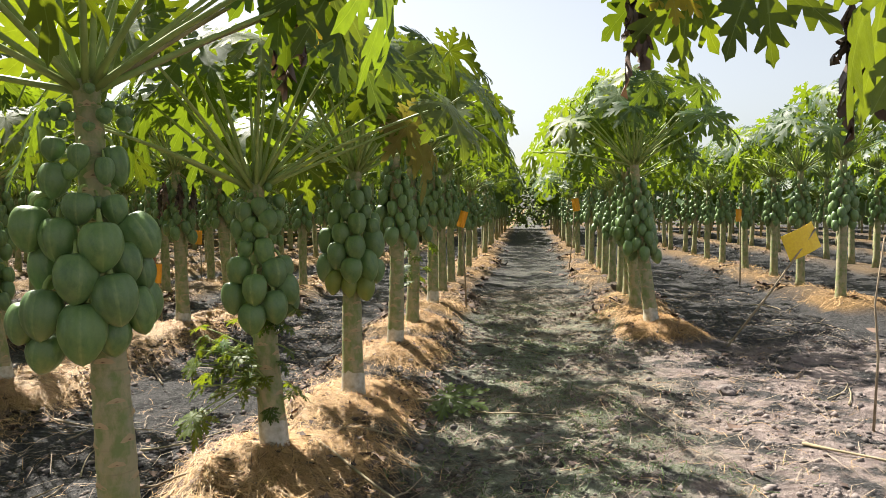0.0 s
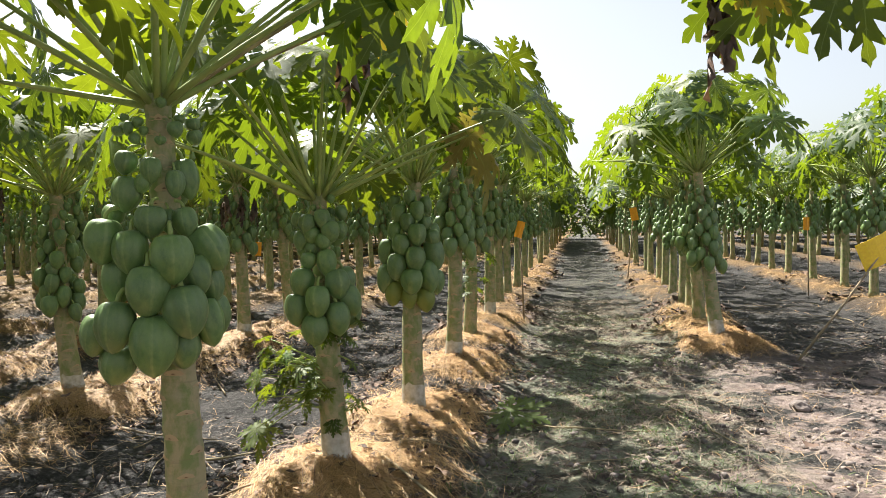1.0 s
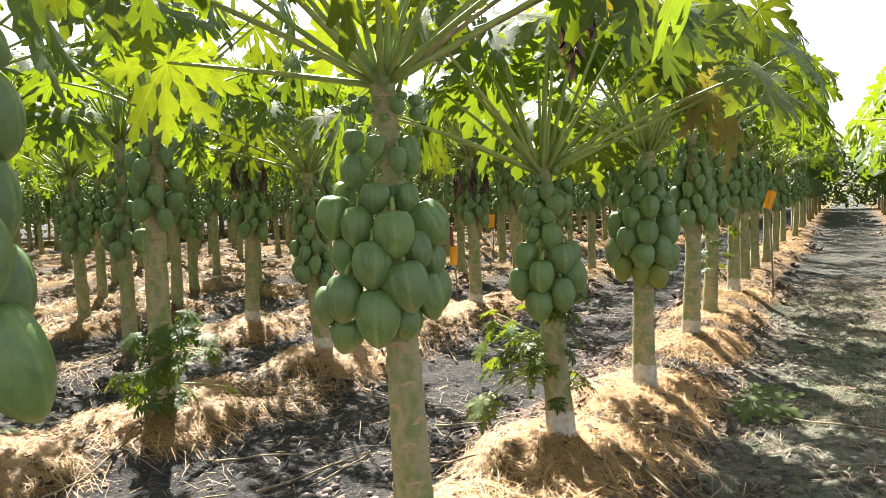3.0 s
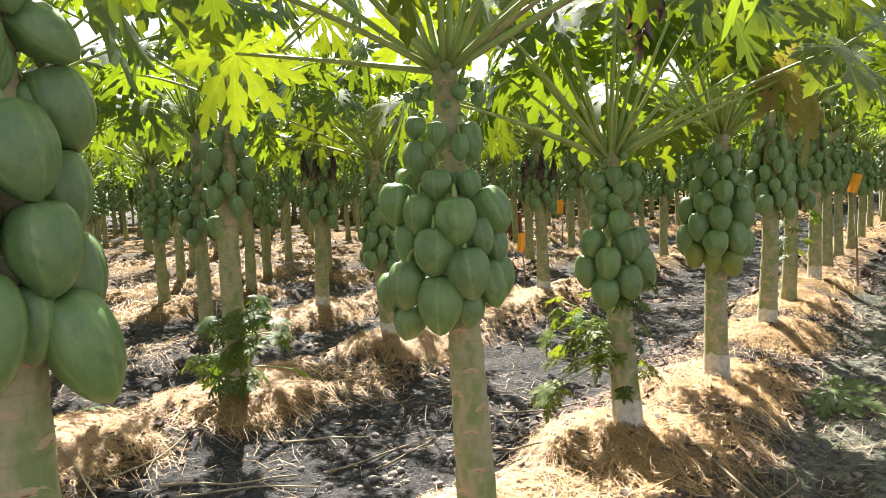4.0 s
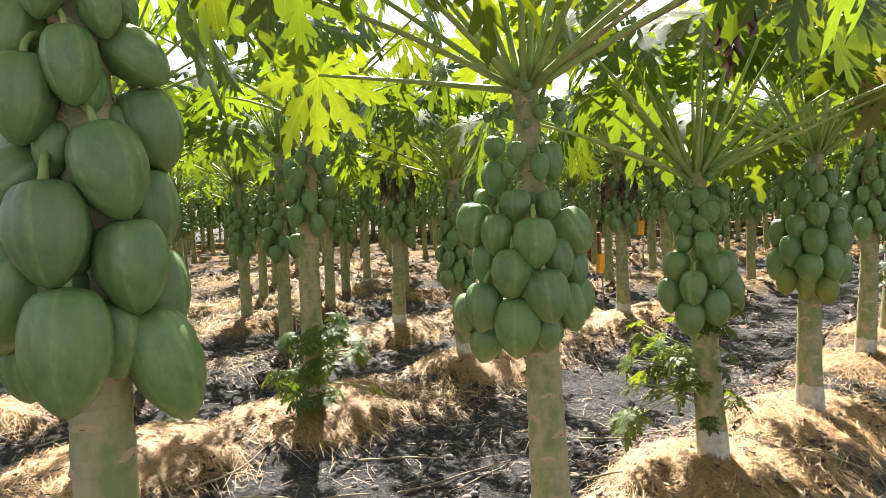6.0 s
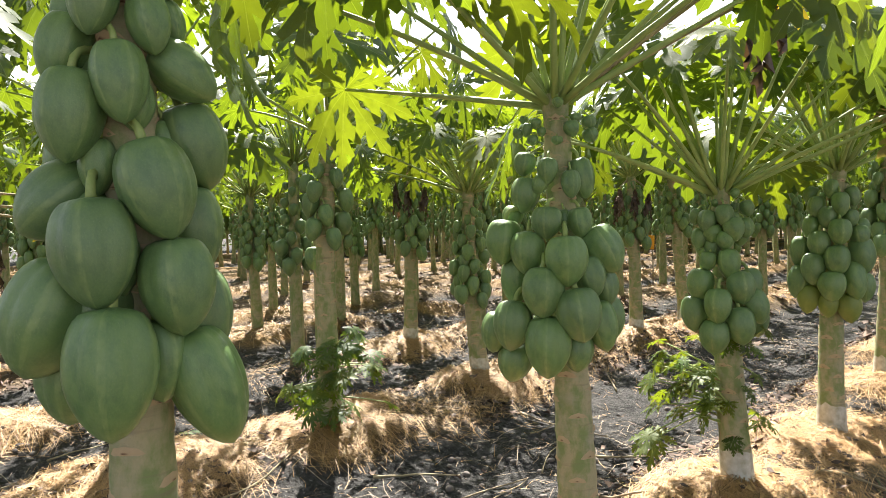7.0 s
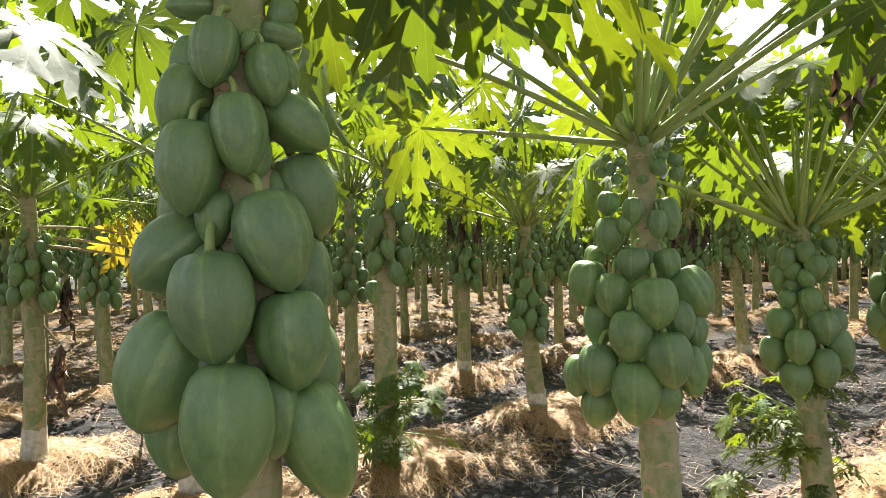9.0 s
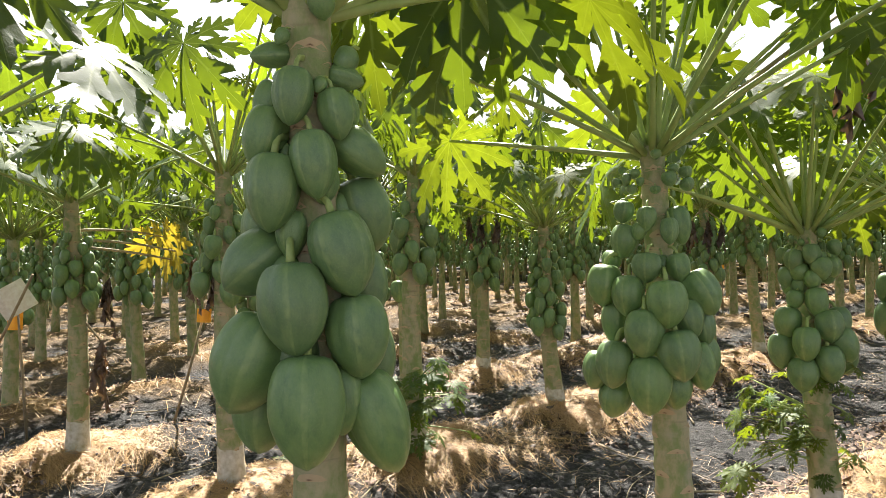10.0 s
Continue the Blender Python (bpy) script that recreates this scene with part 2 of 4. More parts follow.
def blade_shape(seed, fine=True, droop=0.16, crumple=0.03):
    """A deeply lobed palmate blade of radius 1 in the xy plane, its middle lobe along x."""
    rng = random.Random(seed)
    angles = (0, 38, -38, 76, -76, 114, -114, 150, -150) if fine else (0, 44, -44, 90, -90, 136, -136)
    lengths = {0: 1.0, 38: 0.95, 76: 0.84, 114: 0.66, 150: 0.45, 44: 0.95, 90: 0.8, 136: 0.58}
    verts, faces, rib = [(0, 0, 0)], [], [1.0]
    gap = 19 if fine else 23
    wave = [rng.uniform(0, 6.28) for _ in range(4)]
    lobe = {"droop": 1.0, "fold": 0.0}

    def add(a, s, w, on):
        x, y = s * math.cos(a) - w * math.sin(a), s * math.sin(a) + w * math.cos(a)
        r = math.hypot(x, y)
        z = -droop * lobe["droop"] * r**2.2 + crumple * r * (math.sin(7 * x + wave[0]) + math.sin(6 * y + wave[1])) + lobe["fold"] * abs(w) * r**0.5
        verts.append((x, y, z))
        rib.append(1.0 if on else 0.0)
        return len(verts) - 1

    for deg in angles:
        a = radians(deg + rng.uniform(-4, 4))
        ln = lengths[abs(deg)] * rng.uniform(0.9, 1.05)
        lobe["droop"], lobe["fold"] = rng.uniform(0.5, 1.6), rng.uniform(-0.55, 0.4)
        spine = [add(a, ln * s, 0, True) for s in ((0.28, 0.48, 0.66, 0.84, 1.0) if fine else (0.3, 0.6, 0.82, 1.0))]
        for side in (1, -1):
            k = ln * rng.uniform(0.9, 1.15)
            sinus = add(a + side * radians(gap), 0.22 * (0.6 + 0.4 * ln), 0, False)
            if fine:
                edge = [add(a, s * ln * rng.uniform(0.985, 1.015), side * w * k * rng.uniform(0.85, 1.12), False) for s, w in LOBE_EDGE]
                tris = [(0, spine[0], sinus), (spine[0], edge[0], sinus)]
                at = 0
                for e1, e2, s in zip(edge, edge[1:], LOBE_SPINE):
                    if s > at:
                        tris.append((spine[at], spine[s], e1))
                        at = s
                    tris.append((spine[at], e2, e1))
                tris.append((spine[3], spine[4], edge[-1]))
            else:
                e = [add(a, s * ln, side * w * k * rng.uniform(0.85, 1.15), False) for s, w in LOBE_EDGE_PLAIN]
                s0, s1, s2, tip = spine
                tris = [(0, s0, sinus), (s0, e[0], sinus), (s0, e[1], e[0]), (s0, e[2], e[1]), (s0, s1, e[2]), (s1, e[3], e[2]), (s1, e[4], e[3]), (s1, s2, e[4]), (s2, tip, e[4])]
            faces += [t if side > 0 else t[::-1] for t in tris]
    return verts, faces, rib


def blade_mesh(seed, mat, fine=True, droop=0.16, crumple=0.03):
    v, f, r = blade_shape(seed, fine, droop, crumple)
    return mesh_of("leaf_blade", v, f, mat, True, None, r)


BLADES = [blade_mesh(s, M_LEAF, True, 0.16 + 0.10 * (s % 4), 0.04) for s in range(7)]
BLADES_PALE_SUNLIT = [blade_mesh(s, M_LEAF_PALE_SUNLIT, True, 0.3 + 0.15 * (s % 2), 0.05) for s in (11, 12, 13)]
BLADES += BLADES_PALE_SUNLIT
BLADES_LOW = [blade_mesh(20 + s, M_LEAF, False, 0.2 + 0.06 * s) for s in range(3)]
BLADES_FADED = [blade_mesh(35 + s, M_LEAF_FADED, True, 0.55, 0.08) for s in range(2)]
BLADES_OLD = [blade_mesh(30 + s, M_LEAF_OLD, True, 0.4, 0.06) for s in range(2)]
def withered_mesh(seed):
    """A dead blade whose lobes hang folded together, along x."""
    v, f, r = blade_shape(seed, True, 0.0, 0.05)
    rng = random.Random(seed)
    out = []
    for x, y, z in v:
        d, a = math.hypot(x, y), math.atan2(y, x)
        out.append((d * (0.95 + 0.2 * math.cos(2 * a)) + rng.uniform(-0.03, 0.03), 0.16 * d * math.sin(a * 2.3) + rng.uniform(-0.06, 0.06), 0.15 * d * math.cos(3.1 * a) + rng.uniform(-0.05, 0.05)))
    return mesh_of("leaf_blade", out, f, M_LEAF_DRY, True, None, [0.0] * len(out))


BLADES_WITHERED = [withered_mesh(60 + s) for s in range(3)]


# ---- papaya fruit ----
def fruit_shape(seed, around=20, along=13, stalk=True):
    """A ribbed pear-shaped fruit of length 1 and width 1, hanging down from z = 0.5 to z = -0.5."""
    rng = random.Random(seed)
    turn, bulge = rng.uniform(0, 6.28), rng.uniform(0.41, 0.49)
    verts, faces, rib = [], [], []
    for i in range(along + 1):
        u = i / along
        if u < bulge:
            r = 0.5 * max(0.0, 1 - ((bulge - u) / bulge) ** 2.5) ** 0.5
        else:
            r = 0.5 * max(0.0, 1 - ((u - bulge) / (1 - bulge)) ** 1.8) ** 0.66
        z = 0.5 - u - 0.055 * math.exp(-((u / 0.07) ** 2))
        for k in range(around):
            a = 2 * math.pi * k / around
            c = math.cos(5 * a + turn)
            groove = max(0.0, -c) ** 6
            ridge = 1 + (0.034 * c - 0.042 * groove + 0.010 * math.cos(2 * a + turn)) * (math.sin(math.pi * u) ** 0.6 + 0.5 * math.exp(-((u - 0.12) / 0.1) ** 2))
            verts.append((r * ridge * math.cos(a), r * ridge * math.sin(a), z))
            rib.append(max(c, 0.0) ** 7)
    for i in range(along):
        for k in range(around):
            a, b = i * around + k, i * around + (k + 1) % around
            faces.append((a, a + around, b + around, b))
    slots = [0] * len(faces)
    if stalk:
        v, f = tube([(0, 0, 0.42), (0, 0.02, 0.54), (-0.03, 0.12, 0.64), (-0.04, 0.34, 0.69)], [0.075, 0.062, 0.055, 0.055], 6)
        o = len(verts)
        verts += v
        rib += [0.0] * len(v)
        faces += [tuple(i + o for i in face) for face in f]
        slots += [1] * len(f)
    return verts, faces, slots, rib


def fruit_mesh(seed, around, along, mat):
    v, f, s, r = fruit_shape(seed, around, along)
    return mesh_of("fruit", v, f, [mat, M_STALK], True, s, r)


FRUITS = [fruit_mesh(s, 50, 20, M_FRUIT) for s in range(4)]
FRUITS_PLAIN = [fruit_mesh(s, 22, 12, M_FRUIT) for s in range(4)]
FRUITS_MID = [fruit_mesh(s, 12, 8, M_FRUIT) for s in range(3)]
FRUITS_RIPE = [fruit_mesh(s + 9, 20, 12, M_RIPE) for s in range(2)]


# ---- papaya trees ----
def trunk_mesh(top, r0, r1, height, sides, rings, seed):
    """A tapered, slightly bent stem with ring marks, from the ground to its top."""
    rng = random.Random(seed)
    bend = (rng.uniform(-0.03, 0.03), rng.uniform(-0.03, 0.03))
    pts, radii = [], []
    for i in range(rings + 1):
        u = i / rings
        w = math.sin(math.pi * u)
        pts.append((top[0] * u + bend[0] * w, top[1] * u + bend[1] * w, -0.08 + (height + 0.08) * u))
        foot = 0.014 * math.exp(-u * height / 0.09)
        radii.append(r0 + (r1 - r0) * u + foot + (rng.uniform(-0.0022, 0.0022) if 0 < i < rings else 0) + (0.0018 if i % 3 == 0 else 0))
    return pts, radii, mesh_of("trunk", *tube(pts, radii, sides), M_TRUNK, True)


def on_axis(pts, radii, z):
    for a, b, ra, rb in zip(pts, pts[1:], radii, radii[1:]):
        if b[2] >= z:
            k = max(0.0, (z - a[2]) / (b[2] - a[2]))
            return Vector(a).lerp(Vector(b), k), ra + (rb - ra) * k
    return Vector(pts[-1]), radii[-1]


def petiole_shape(az, el, length, sag, sides=6, r=0.010, steps=5):
    a, e = radians(az), radians(el)
    out = Vector((math.cos(a), math.sin(a), 0))
    pts = []
    for i in range(steps + 1):
        u = i / steps
        p = out * (length * u * math.cos(e) + 0.02) + Vector((0, 0, length * u * math.sin(e) - sag * length * u * u))
        pts.append(p)
    return pts, tube(pts, [r * (1.35 - 0.75 * i / steps) if i else r * 1.5 for i in range(steps + 1)], sides)


def blade_frame(pts, size, pitch, twist, swing=0.0):
    """Sets a blade on a leaf stalk's end: its middle lobe points on outwards and dips by pitch degrees."""
    d = pts[-1] - pts[-2]
    az = math.atan2(d.y, d.x) + radians(swing)
    return Matrix.Translation(pts[-1]) @ Matrix.Rotation(az, 4, "Z") @ Matrix.Rotation(radians(pitch), 4, "Y") @ Matrix.Rotation(radians(twist), 4, "X") @ Matrix.Diagonal((size, size, size, 1))


def leaf_plan(seed, count, reach=1.0):
    """Azimuth, elevation, length, sag, blade size, pitch of each leaf, the young upright ones last."""
    rng = random.Random(seed)
    start = rng.uniform(0, 360)
    rows = []
    for i in range(count):
        age = 1 - i / (count - 1)
        grown = min(1, 0.35 + age * 1.6)
        rows.append((start + 137.5 * i + rng.uniform(-14, 14), 82 - 58 * age ** 1.15 + rng.uniform(-7, 7), reach * (0.55 + 0.42 * min(1, age * 2.2)) * rng.uniform(0.88, 1.12),
                     0.02 + 0.12 * age ** 2, 0.42 * grown * rng.uniform(0.88, 1.15), 34 + 24 * age + rng.uniform(-20, 20)))
    return rows


def fruit_plan(seed, low, high, count, full):
    """Azimuth, height, length, width, lean of each fruit: large ones lowest, small ones near the crown."""
    rng = random.Random(seed)
    rows = []
    for i in range(count):
        u = i / (count - 1)
        z = low + (high - low) * (u ** 1.0)
        s = full * (1 - 0.55 * u ** 1.6) * rng.uniform(0.88, 1.1)
        rows.append((137.5 * i + rng.uniform(-20, 20), z + s * 0.5, s, s * rng.uniform(0.66, 0.78), rng.uniform(-10, 10)))
    return rows


def reach_to(offset, size, pitch, facing, sag=0.05):
    """A leaf whose stalk ends at an offset from the crown and whose blade dips towards an azimuth."""
    x, y, z = offset
    flat, length = math.hypot(x, y) - 0.02, math.hypot(x, y)
    for _ in range(4):
        length = math.hypot(flat, z + sag * length)
    az = math.degrees(math.atan2(y, x))
    return (az, math.degrees(math.atan2(z + sag * length, flat)), length, sag, size, pitch, facing - az)


def add_leaf(tree, top, row, fine, rng, state="green"):
    az, el, length, sag, size, pitch, *swing = row
    pts, shape = petiole_shape(az, el, length, sag, 7 if fine else 4, 0.0095 if fine else 0.010, 6 if fine else 3)
    v, f = shape
    stalk = part("leaf_stalk", mesh_of("leaf_stalk", v, f, {"green": M_STALK, "yellow": M_STALK_FADED, "withered": M_STALK_FADED, "faded": M_STALK, "pale": M_STALK}[state], True), tree, Matrix.Translation(top))
    # the pale blades have sun glow put into their colour
    kinds = {"green": BLADES if fine else BLADES_LOW, "yellow": BLADES_OLD, "withered": BLADES_WITHERED, "faded": BLADES_FADED, "pale": BLADES_PALE_SUNLIT}[state]
    label = {"green": "", "yellow": "yellowing lobed leaf blade", "withered": "withered brown hanging leaf blade", "faded": "fading tan and yellow leaf blade", "pale": "yellow-green leaf blade with sun glow put into its colour"}[state]
    part("leaf_blade", rng.choice(kinds), stalk, blade_frame(pts, size, pitch, rng.uniform(-25, 25), *swing), label)


def papaya_tree(x, y, z, top, height, fruits, leaves, seed, label, r0=0.068, r1=0.045, fine=True, lime=0.0, view=None, special=(), scars=True, ripe=0, spread=0.46, plump=1.0, placed=False, skin=None):
    """A papaya tree: trunk, leaf scars, lime-washed foot, each fruit, each leaf with stalk and blade."""
    rng = random.Random(seed)
    tree = thing("papaya_tree", pose(x, y, z), label, "papaya tree", "papaya trees of the orchard")
    pts, radii, mesh = trunk_mesh(top, r0, r1, height, 18 if fine else 9, 46 if fine else 16, seed)
    part("trunk", mesh, tree)
    if lime:
        rows = [on_axis(pts, radii, h) for h in (-0.02, 0.25 * lime, 0.5 * lime, 0.75 * lime, lime)]
        v, f = tube([p for p, _ in rows], [r + 0.003 for _, r in rows], 18, False)
        v = [p + Vector((0, 0, 0.02 * math.sin(i * 1.9) * math.cos(i * 0.7) * (1 if i >= 72 else 0))) for i, p in enumerate(v)]
        part("lime_wash", mesh_of("lime_wash", v, f, M_LIME, True), tree, None, "flaking white lime wash")
    if scars and fine:
        pieces = []
        h, k = 0.22, 0
        while h < height - 0.05:
            p, r = on_axis(pts, radii, h)
            a = radians(137.5 * k + rng.uniform(-15, 15))
            w, t = min(0.65 * r, rng.uniform(0.02, 0.036)), rng.uniform(0.009, 0.018)
            rim = [(1.3 * w * math.cos(0.785 * q), t * math.sin(0.785 * q) * (1.0 if q < 4 else 0.5) - 0.5 * t * abs(math.cos(0.785 * q)) + rng.uniform(-0.15, 0.15) * t) for q in range(8)]
            cells = [(math.sqrt(r * r - s * s) + 0.0012, s, q) for s, q in rim] + [(r + 0.005, 0, -0.2 * t)]
            m = Matrix.Translation(p) @ Matrix.Rotation(a, 4, "Z")
            pieces.append((cells, [(q, (q + 1) % 8, 8) for q in range(8)], m))
            h += rng.uniform(0.02, 0.034) if h < height * 0.6 else rng.uniform(0.014, 0.024)
            k += 1
        if placed or skin:
            for cells, faces, m in pieces:
                part("leaf_scar", mesh_of("leaf_scar", cells, faces, M_SCAR, True, None, [0.0] * 8 + [1.0]), tree, m)
        else:
            v, f = joined(pieces)
            part("bark_scarring", mesh_of("bark_scarring", v, f, M_SCAR, True, None, [1.0 if i % 9 == 8 else 0.0 for i in range(len(v))]), tree, None, "tan leaf scars")["kind"] = "stuff"
    if placed:
        fruits = [(a, b, c * 1.05, d * 1.16, e, o) for a, b, c, d, e, o in fruits]
    elif view:
        low, high = min(o[1] for o in fruits) - z, max(o[1] for o in fruits) - z
        fruits = [(a, b - z, c * plump, d * plump, e, spread) for a, b, c, d, e in fruits]
        fruits += [(a, b - 0.03, c * 0.85, d * 0.85, 0, 0.12) for a, b, c, d, e in fruit_plan(seed, low, low + 0.72 * (high - low), 16, 0.17)]
    else:
        fruits = [(*o, 0.46 if i % 2 else 0.68) for i, o in enumerate(fruits)]
    for i, (az, fz, length, width, lean, off) in enumerate(fruits):
        p, r = on_axis(pts, radii, fz)
        a = radians(az)
        out = Vector((math.cos(a), math.sin(a), 0))
        place = p + out * (off if placed else r + off * width)
        width *= 0.94
        length *= 1.06
        if view:
            turn = Matrix.Rotation(radians(-lean), 4, Vector((*view, 0))) @ Matrix.Rotation(radians(6), 4, out.cross(Vector((0, 0, 1))))
        else:
            turn = Matrix.Rotation(radians(lean), 4, out) @ Matrix.Rotation(radians(8), 4, out.cross(Vector((0, 0, 1))))
        m = Matrix.Translation(place) @ turn @ Matrix.Rotation(a + 1.57 + rng.uniform(-0.4, 0.4), 4, "Z") @ Matrix.Diagonal((width, width, length, 1))
        if i < ripe:
            part("fruit", rng.choice(FRUITS_RIPE), tree, m, "papaya turning yellow-green")
        else:
            part("fruit", rng.choice(skin or (FRUITS_PLAIN if fine else FRUITS_MID)), tree, m)
    crown = Vector((top[0], top[1], height - 0.04))
    for row in leaves:
        add_leaf(tree, crown, row, fine, rng)
    for row, state in special:
        add_leaf(tree, crown, row, True, rng, state)
    return tree


def young_fruits(tree, top, height, seed, count=9):
    """Small green fruits and buds close under the crown."""
    rng = random.Random(seed)
    for i in range(count):
        a = 2.4 * i + rng.uniform(-0.3, 0.3)
        s = rng.uniform(0.028, 0.06)
        h = height - 0.03 - 0.19 * i / count
        k = h / height
        m = Matrix.Translation((top[0] * k + math.cos(a) * 0.075, top[1] * k + math.sin(a) * 0.075, h)) @ Matrix.Rotation(rng.uniform(-0.5, 0.5), 4, "X") @ Matrix.Diagonal((s, s, s * 1.25, 1))
        part("young_fruit", rng.choice(FRUITS_MID), tree, m, "small pale green young papaya")


# the four trees that stand closest, their fruits as azimuth, height, length, width, lean
FRUITS_A = [(-110, 1.35, 0.205, 0.165, -18), (-45, 1.27, 0.215, 0.15, 0), (41, 1.22, 0.22, 0.14, 14), (-55, 1.46, 0.18, 0.14, 5), (10, 1.4, 0.165, 0.13, 0), (66, 1.34, 0.17, 0.12, 0),
            (-6, 1.56, 0.17, 0.13, 12), (-128, 1.54, 0.155, 0.135, -45), (-81, 1.68, 0.155, 0.115, 0), (-152, 1.6, 0.14, 0.11, 10)]
FRUITS_A += [(-32, 1.73, 0.135, 0.095, 5), (48, 1.76, 0.13, 0.1, 45), (74, 1.64, 0.16, 0.13, 12), (-110, 1.79, 0.13, 0.095, -10), (-56, 1.86, 0.115, 0.085, -5), (3, 1.83, 0.105, 0.075, 5),
             (66, 1.85, 0.085, 0.06, 10), (66, 1.49, 0.16, 0.11, 0), (48, 1.91, 0.075, 0.055, 70), (-109, 1.95, 0.08, 0.055, -80)]
FRUITS_A += [(-140, 1.24, 0.17, 0.13, 0), (-128, 1.71, 0.13, 0.085, 0), (-128, 1.86, 0.1, 0.07, -10), (150, 1.33, 0.18, 0.13, 5), (105, 1.28, 0.17, 0.13, -5), (160, 1.5, 0.16, 0.12, 0), (120, 1.62, 0.15, 0.11, 8), (170, 1.72, 0.13, 0.1, 0)]
# the same with how far out each one hangs
FRUITS_B = [(-127, 1.299, 0.145, 0.111, 0, 0.212), (-101, 1.263, 0.139, 0.105, 2, 0.173), (-57, 1.24, 0.155, 0.122, 2, 0.2), (-2, 1.267, 0.16, 0.122, 25, 0.15), (-78, 1.359, 0.101, 0.092, 0, 0.148), (-29, 1.356, 0.098, 0.075, 4, 0.116), (-79, 1.142, 0.158, 0.122, 0, 0.212), (-26, 1.183, 0.131, 0.097, 12, 0.143), (17, 1.139, 0.121, 0.09, 5, 0.128)]
FRUITS_B += [(-49, 1.07, 0.167, 0.13, 8, 0.203), (-109, 1.029, 0.16, 0.116, -2, 0.231), (-131, 0.996, 0.134, 0.097, -6, 0.251), (-78, 0.968, 0.192, 0.134, 0, 0.2), (-126, 0.895, 0.131, 0.109, -8, 0.199), (-2, 1.017, 0.163, 0.1, 6, 0.129), (-45, 0.934, 0.129, 0.106, 0, 0.093), (-132, 1.167, 0.155, 0.098, 2, 0.171), (-149, 1.378, 0.077, 0.067, -10, 0.166)]
FRUITS_B += [(-126, 1.451, 0.117, 0.091, -3, 0.126), (-79, 1.526, 0.084, 0.063, 0, 0.106), (-40, 1.482, 0.09, 0.058, 0, 0.106), (8, 1.503, 0.135, 0.081, 4, 0.079), (-130, 1.554, 0.079, 0.068, -4, 0.119), (-95, 1.482, 0.06, 0.05, -15, 0.11), (-55, 1.36, 0.079, 0.057, 0, 0.07)]
FRUITS_B += [(110, 1.03, 0.17, 0.12, 0, 0.16), (150, 1.13, 0.16, 0.115, 0, 0.15), (80, 1.21, 0.16, 0.115, 0, 0.16), (60, 1.02, 0.16, 0.115, 0, 0.15), (130, 1.33, 0.13, 0.1, 0, 0.14), (100, 1.46, 0.11, 0.085, 0, 0.11), (170, 0.95, 0.15, 0.11, 0, 0.15)]
YOUNG_B = [(-24, 1.662, 0.06, 0.053, 10, 0.086), (-136, 1.656, 0.038, 0.04, -20, 0.131), (-122, 1.665, 0.053, 0.034, -10, 0.108), (-112, 1.63, 0.038, 0.038, 0, 0.098), (-112, 1.686, 0.038, 0.038, -10, 0.082), (-59, 1.625, 0.032, 0.039, 0, 0.07), (31, 1.687, 0.051, 0.051, 10, 0.108), (25, 1.643, 0.054, 0.054, 20, 0.111), (-12, 1.697, 0.034, 0.04, 5, 0.089)]
YOUNG_B += [(-51, 1.748, 0.038, 0.038, 0, 0.071), (-98, 1.656, 0.034, 0.03, 0, 0.077), (-149, 1.704, 0.031, 0.031, -20, 0.107)]
FRUITS_C = [(-113, 1.03, 0.154, 0.121, -2, 0.163), (-79, 0.936, 0.165, 0.119, 0, 0.202), (-41, 1.018, 0.154, 0.121, 4, 0.15), (-8, 1.035, 0.141, 0.111, 8, 0.133), (-11, 0.925, 0.174, 0.117, 15, 0.158), (-121, 0.888, 0.172, 0.122, 6, 0.187), (-47, 0.837, 0.177, 0.129, 4, 0.164), (-88, 0.783, 0.164, 0.132, 0, 0.178), (-58, 1.131, 0.145, 0.098, 2, 0.123)]
FRUITS_C += [(-105, 1.141, 0.095, 0.08, -10, 0.121), (-62, 1.365, 0.104, 0.08, 4, 0.101), (-109, 1.337, 0.11, 0.086, -6, 0.103), (-42, 1.296, 0.113, 0.092, 8, 0.114), (4, 1.3, 0.1, 0.082, 4, 0.11), (-135, 1.251, 0.105, 0.078, -4, 0.114), (-98, 1.277, 0.092, 0.081, 0, 0.09), (-62, 1.243, 0.092, 0.08, 0, 0.101), (-110, 1.205, 0.09, 0.072, 0, 0.077)]
FRUITS_C += [(-151, 1.359, 0.082, 0.067, -10, 0.115), (10, 1.396, 0.079, 0.064, 10, 0.122)]
FRUITS_C += [(80, 0.95, 0.17, 0.13, 0, 0.16), (140, 0.9, 0.17, 0.13, 0, 0.16), (30, 0.84, 0.16, 0.12, 0, 0.14), (110, 1.1, 0.15, 0.11, 0, 0.13), (60, 1.27, 0.12, 0.09, 0, 0.11), (160, 1.2, 0.11, 0.09, 0, 0.11), (110, 1.36, 0.09, 0.07, 0, 0.1)]
FRUITS_D = [(-123, 0.836, 0.176, 0.121, -3, 0.175), (-84, 0.801, 0.147, 0.109, 0, 0.141), (-34, 0.784, 0.176, 0.133, 4, 0.137), (-77, 0.923, 0.18, 0.145, 2, 0.2), (-33, 0.953, 0.233, 0.132, 4, 0.167), (-138, 0.941, 0.204, 0.133, -6, 0.208), (-109, 1.026, 0.189, 0.127, 0, 0.201), (-71, 1.079, 0.18, 0.134, 4, 0.191), (-15, 1.102, 0.222, 0.14, 4, 0.172)]
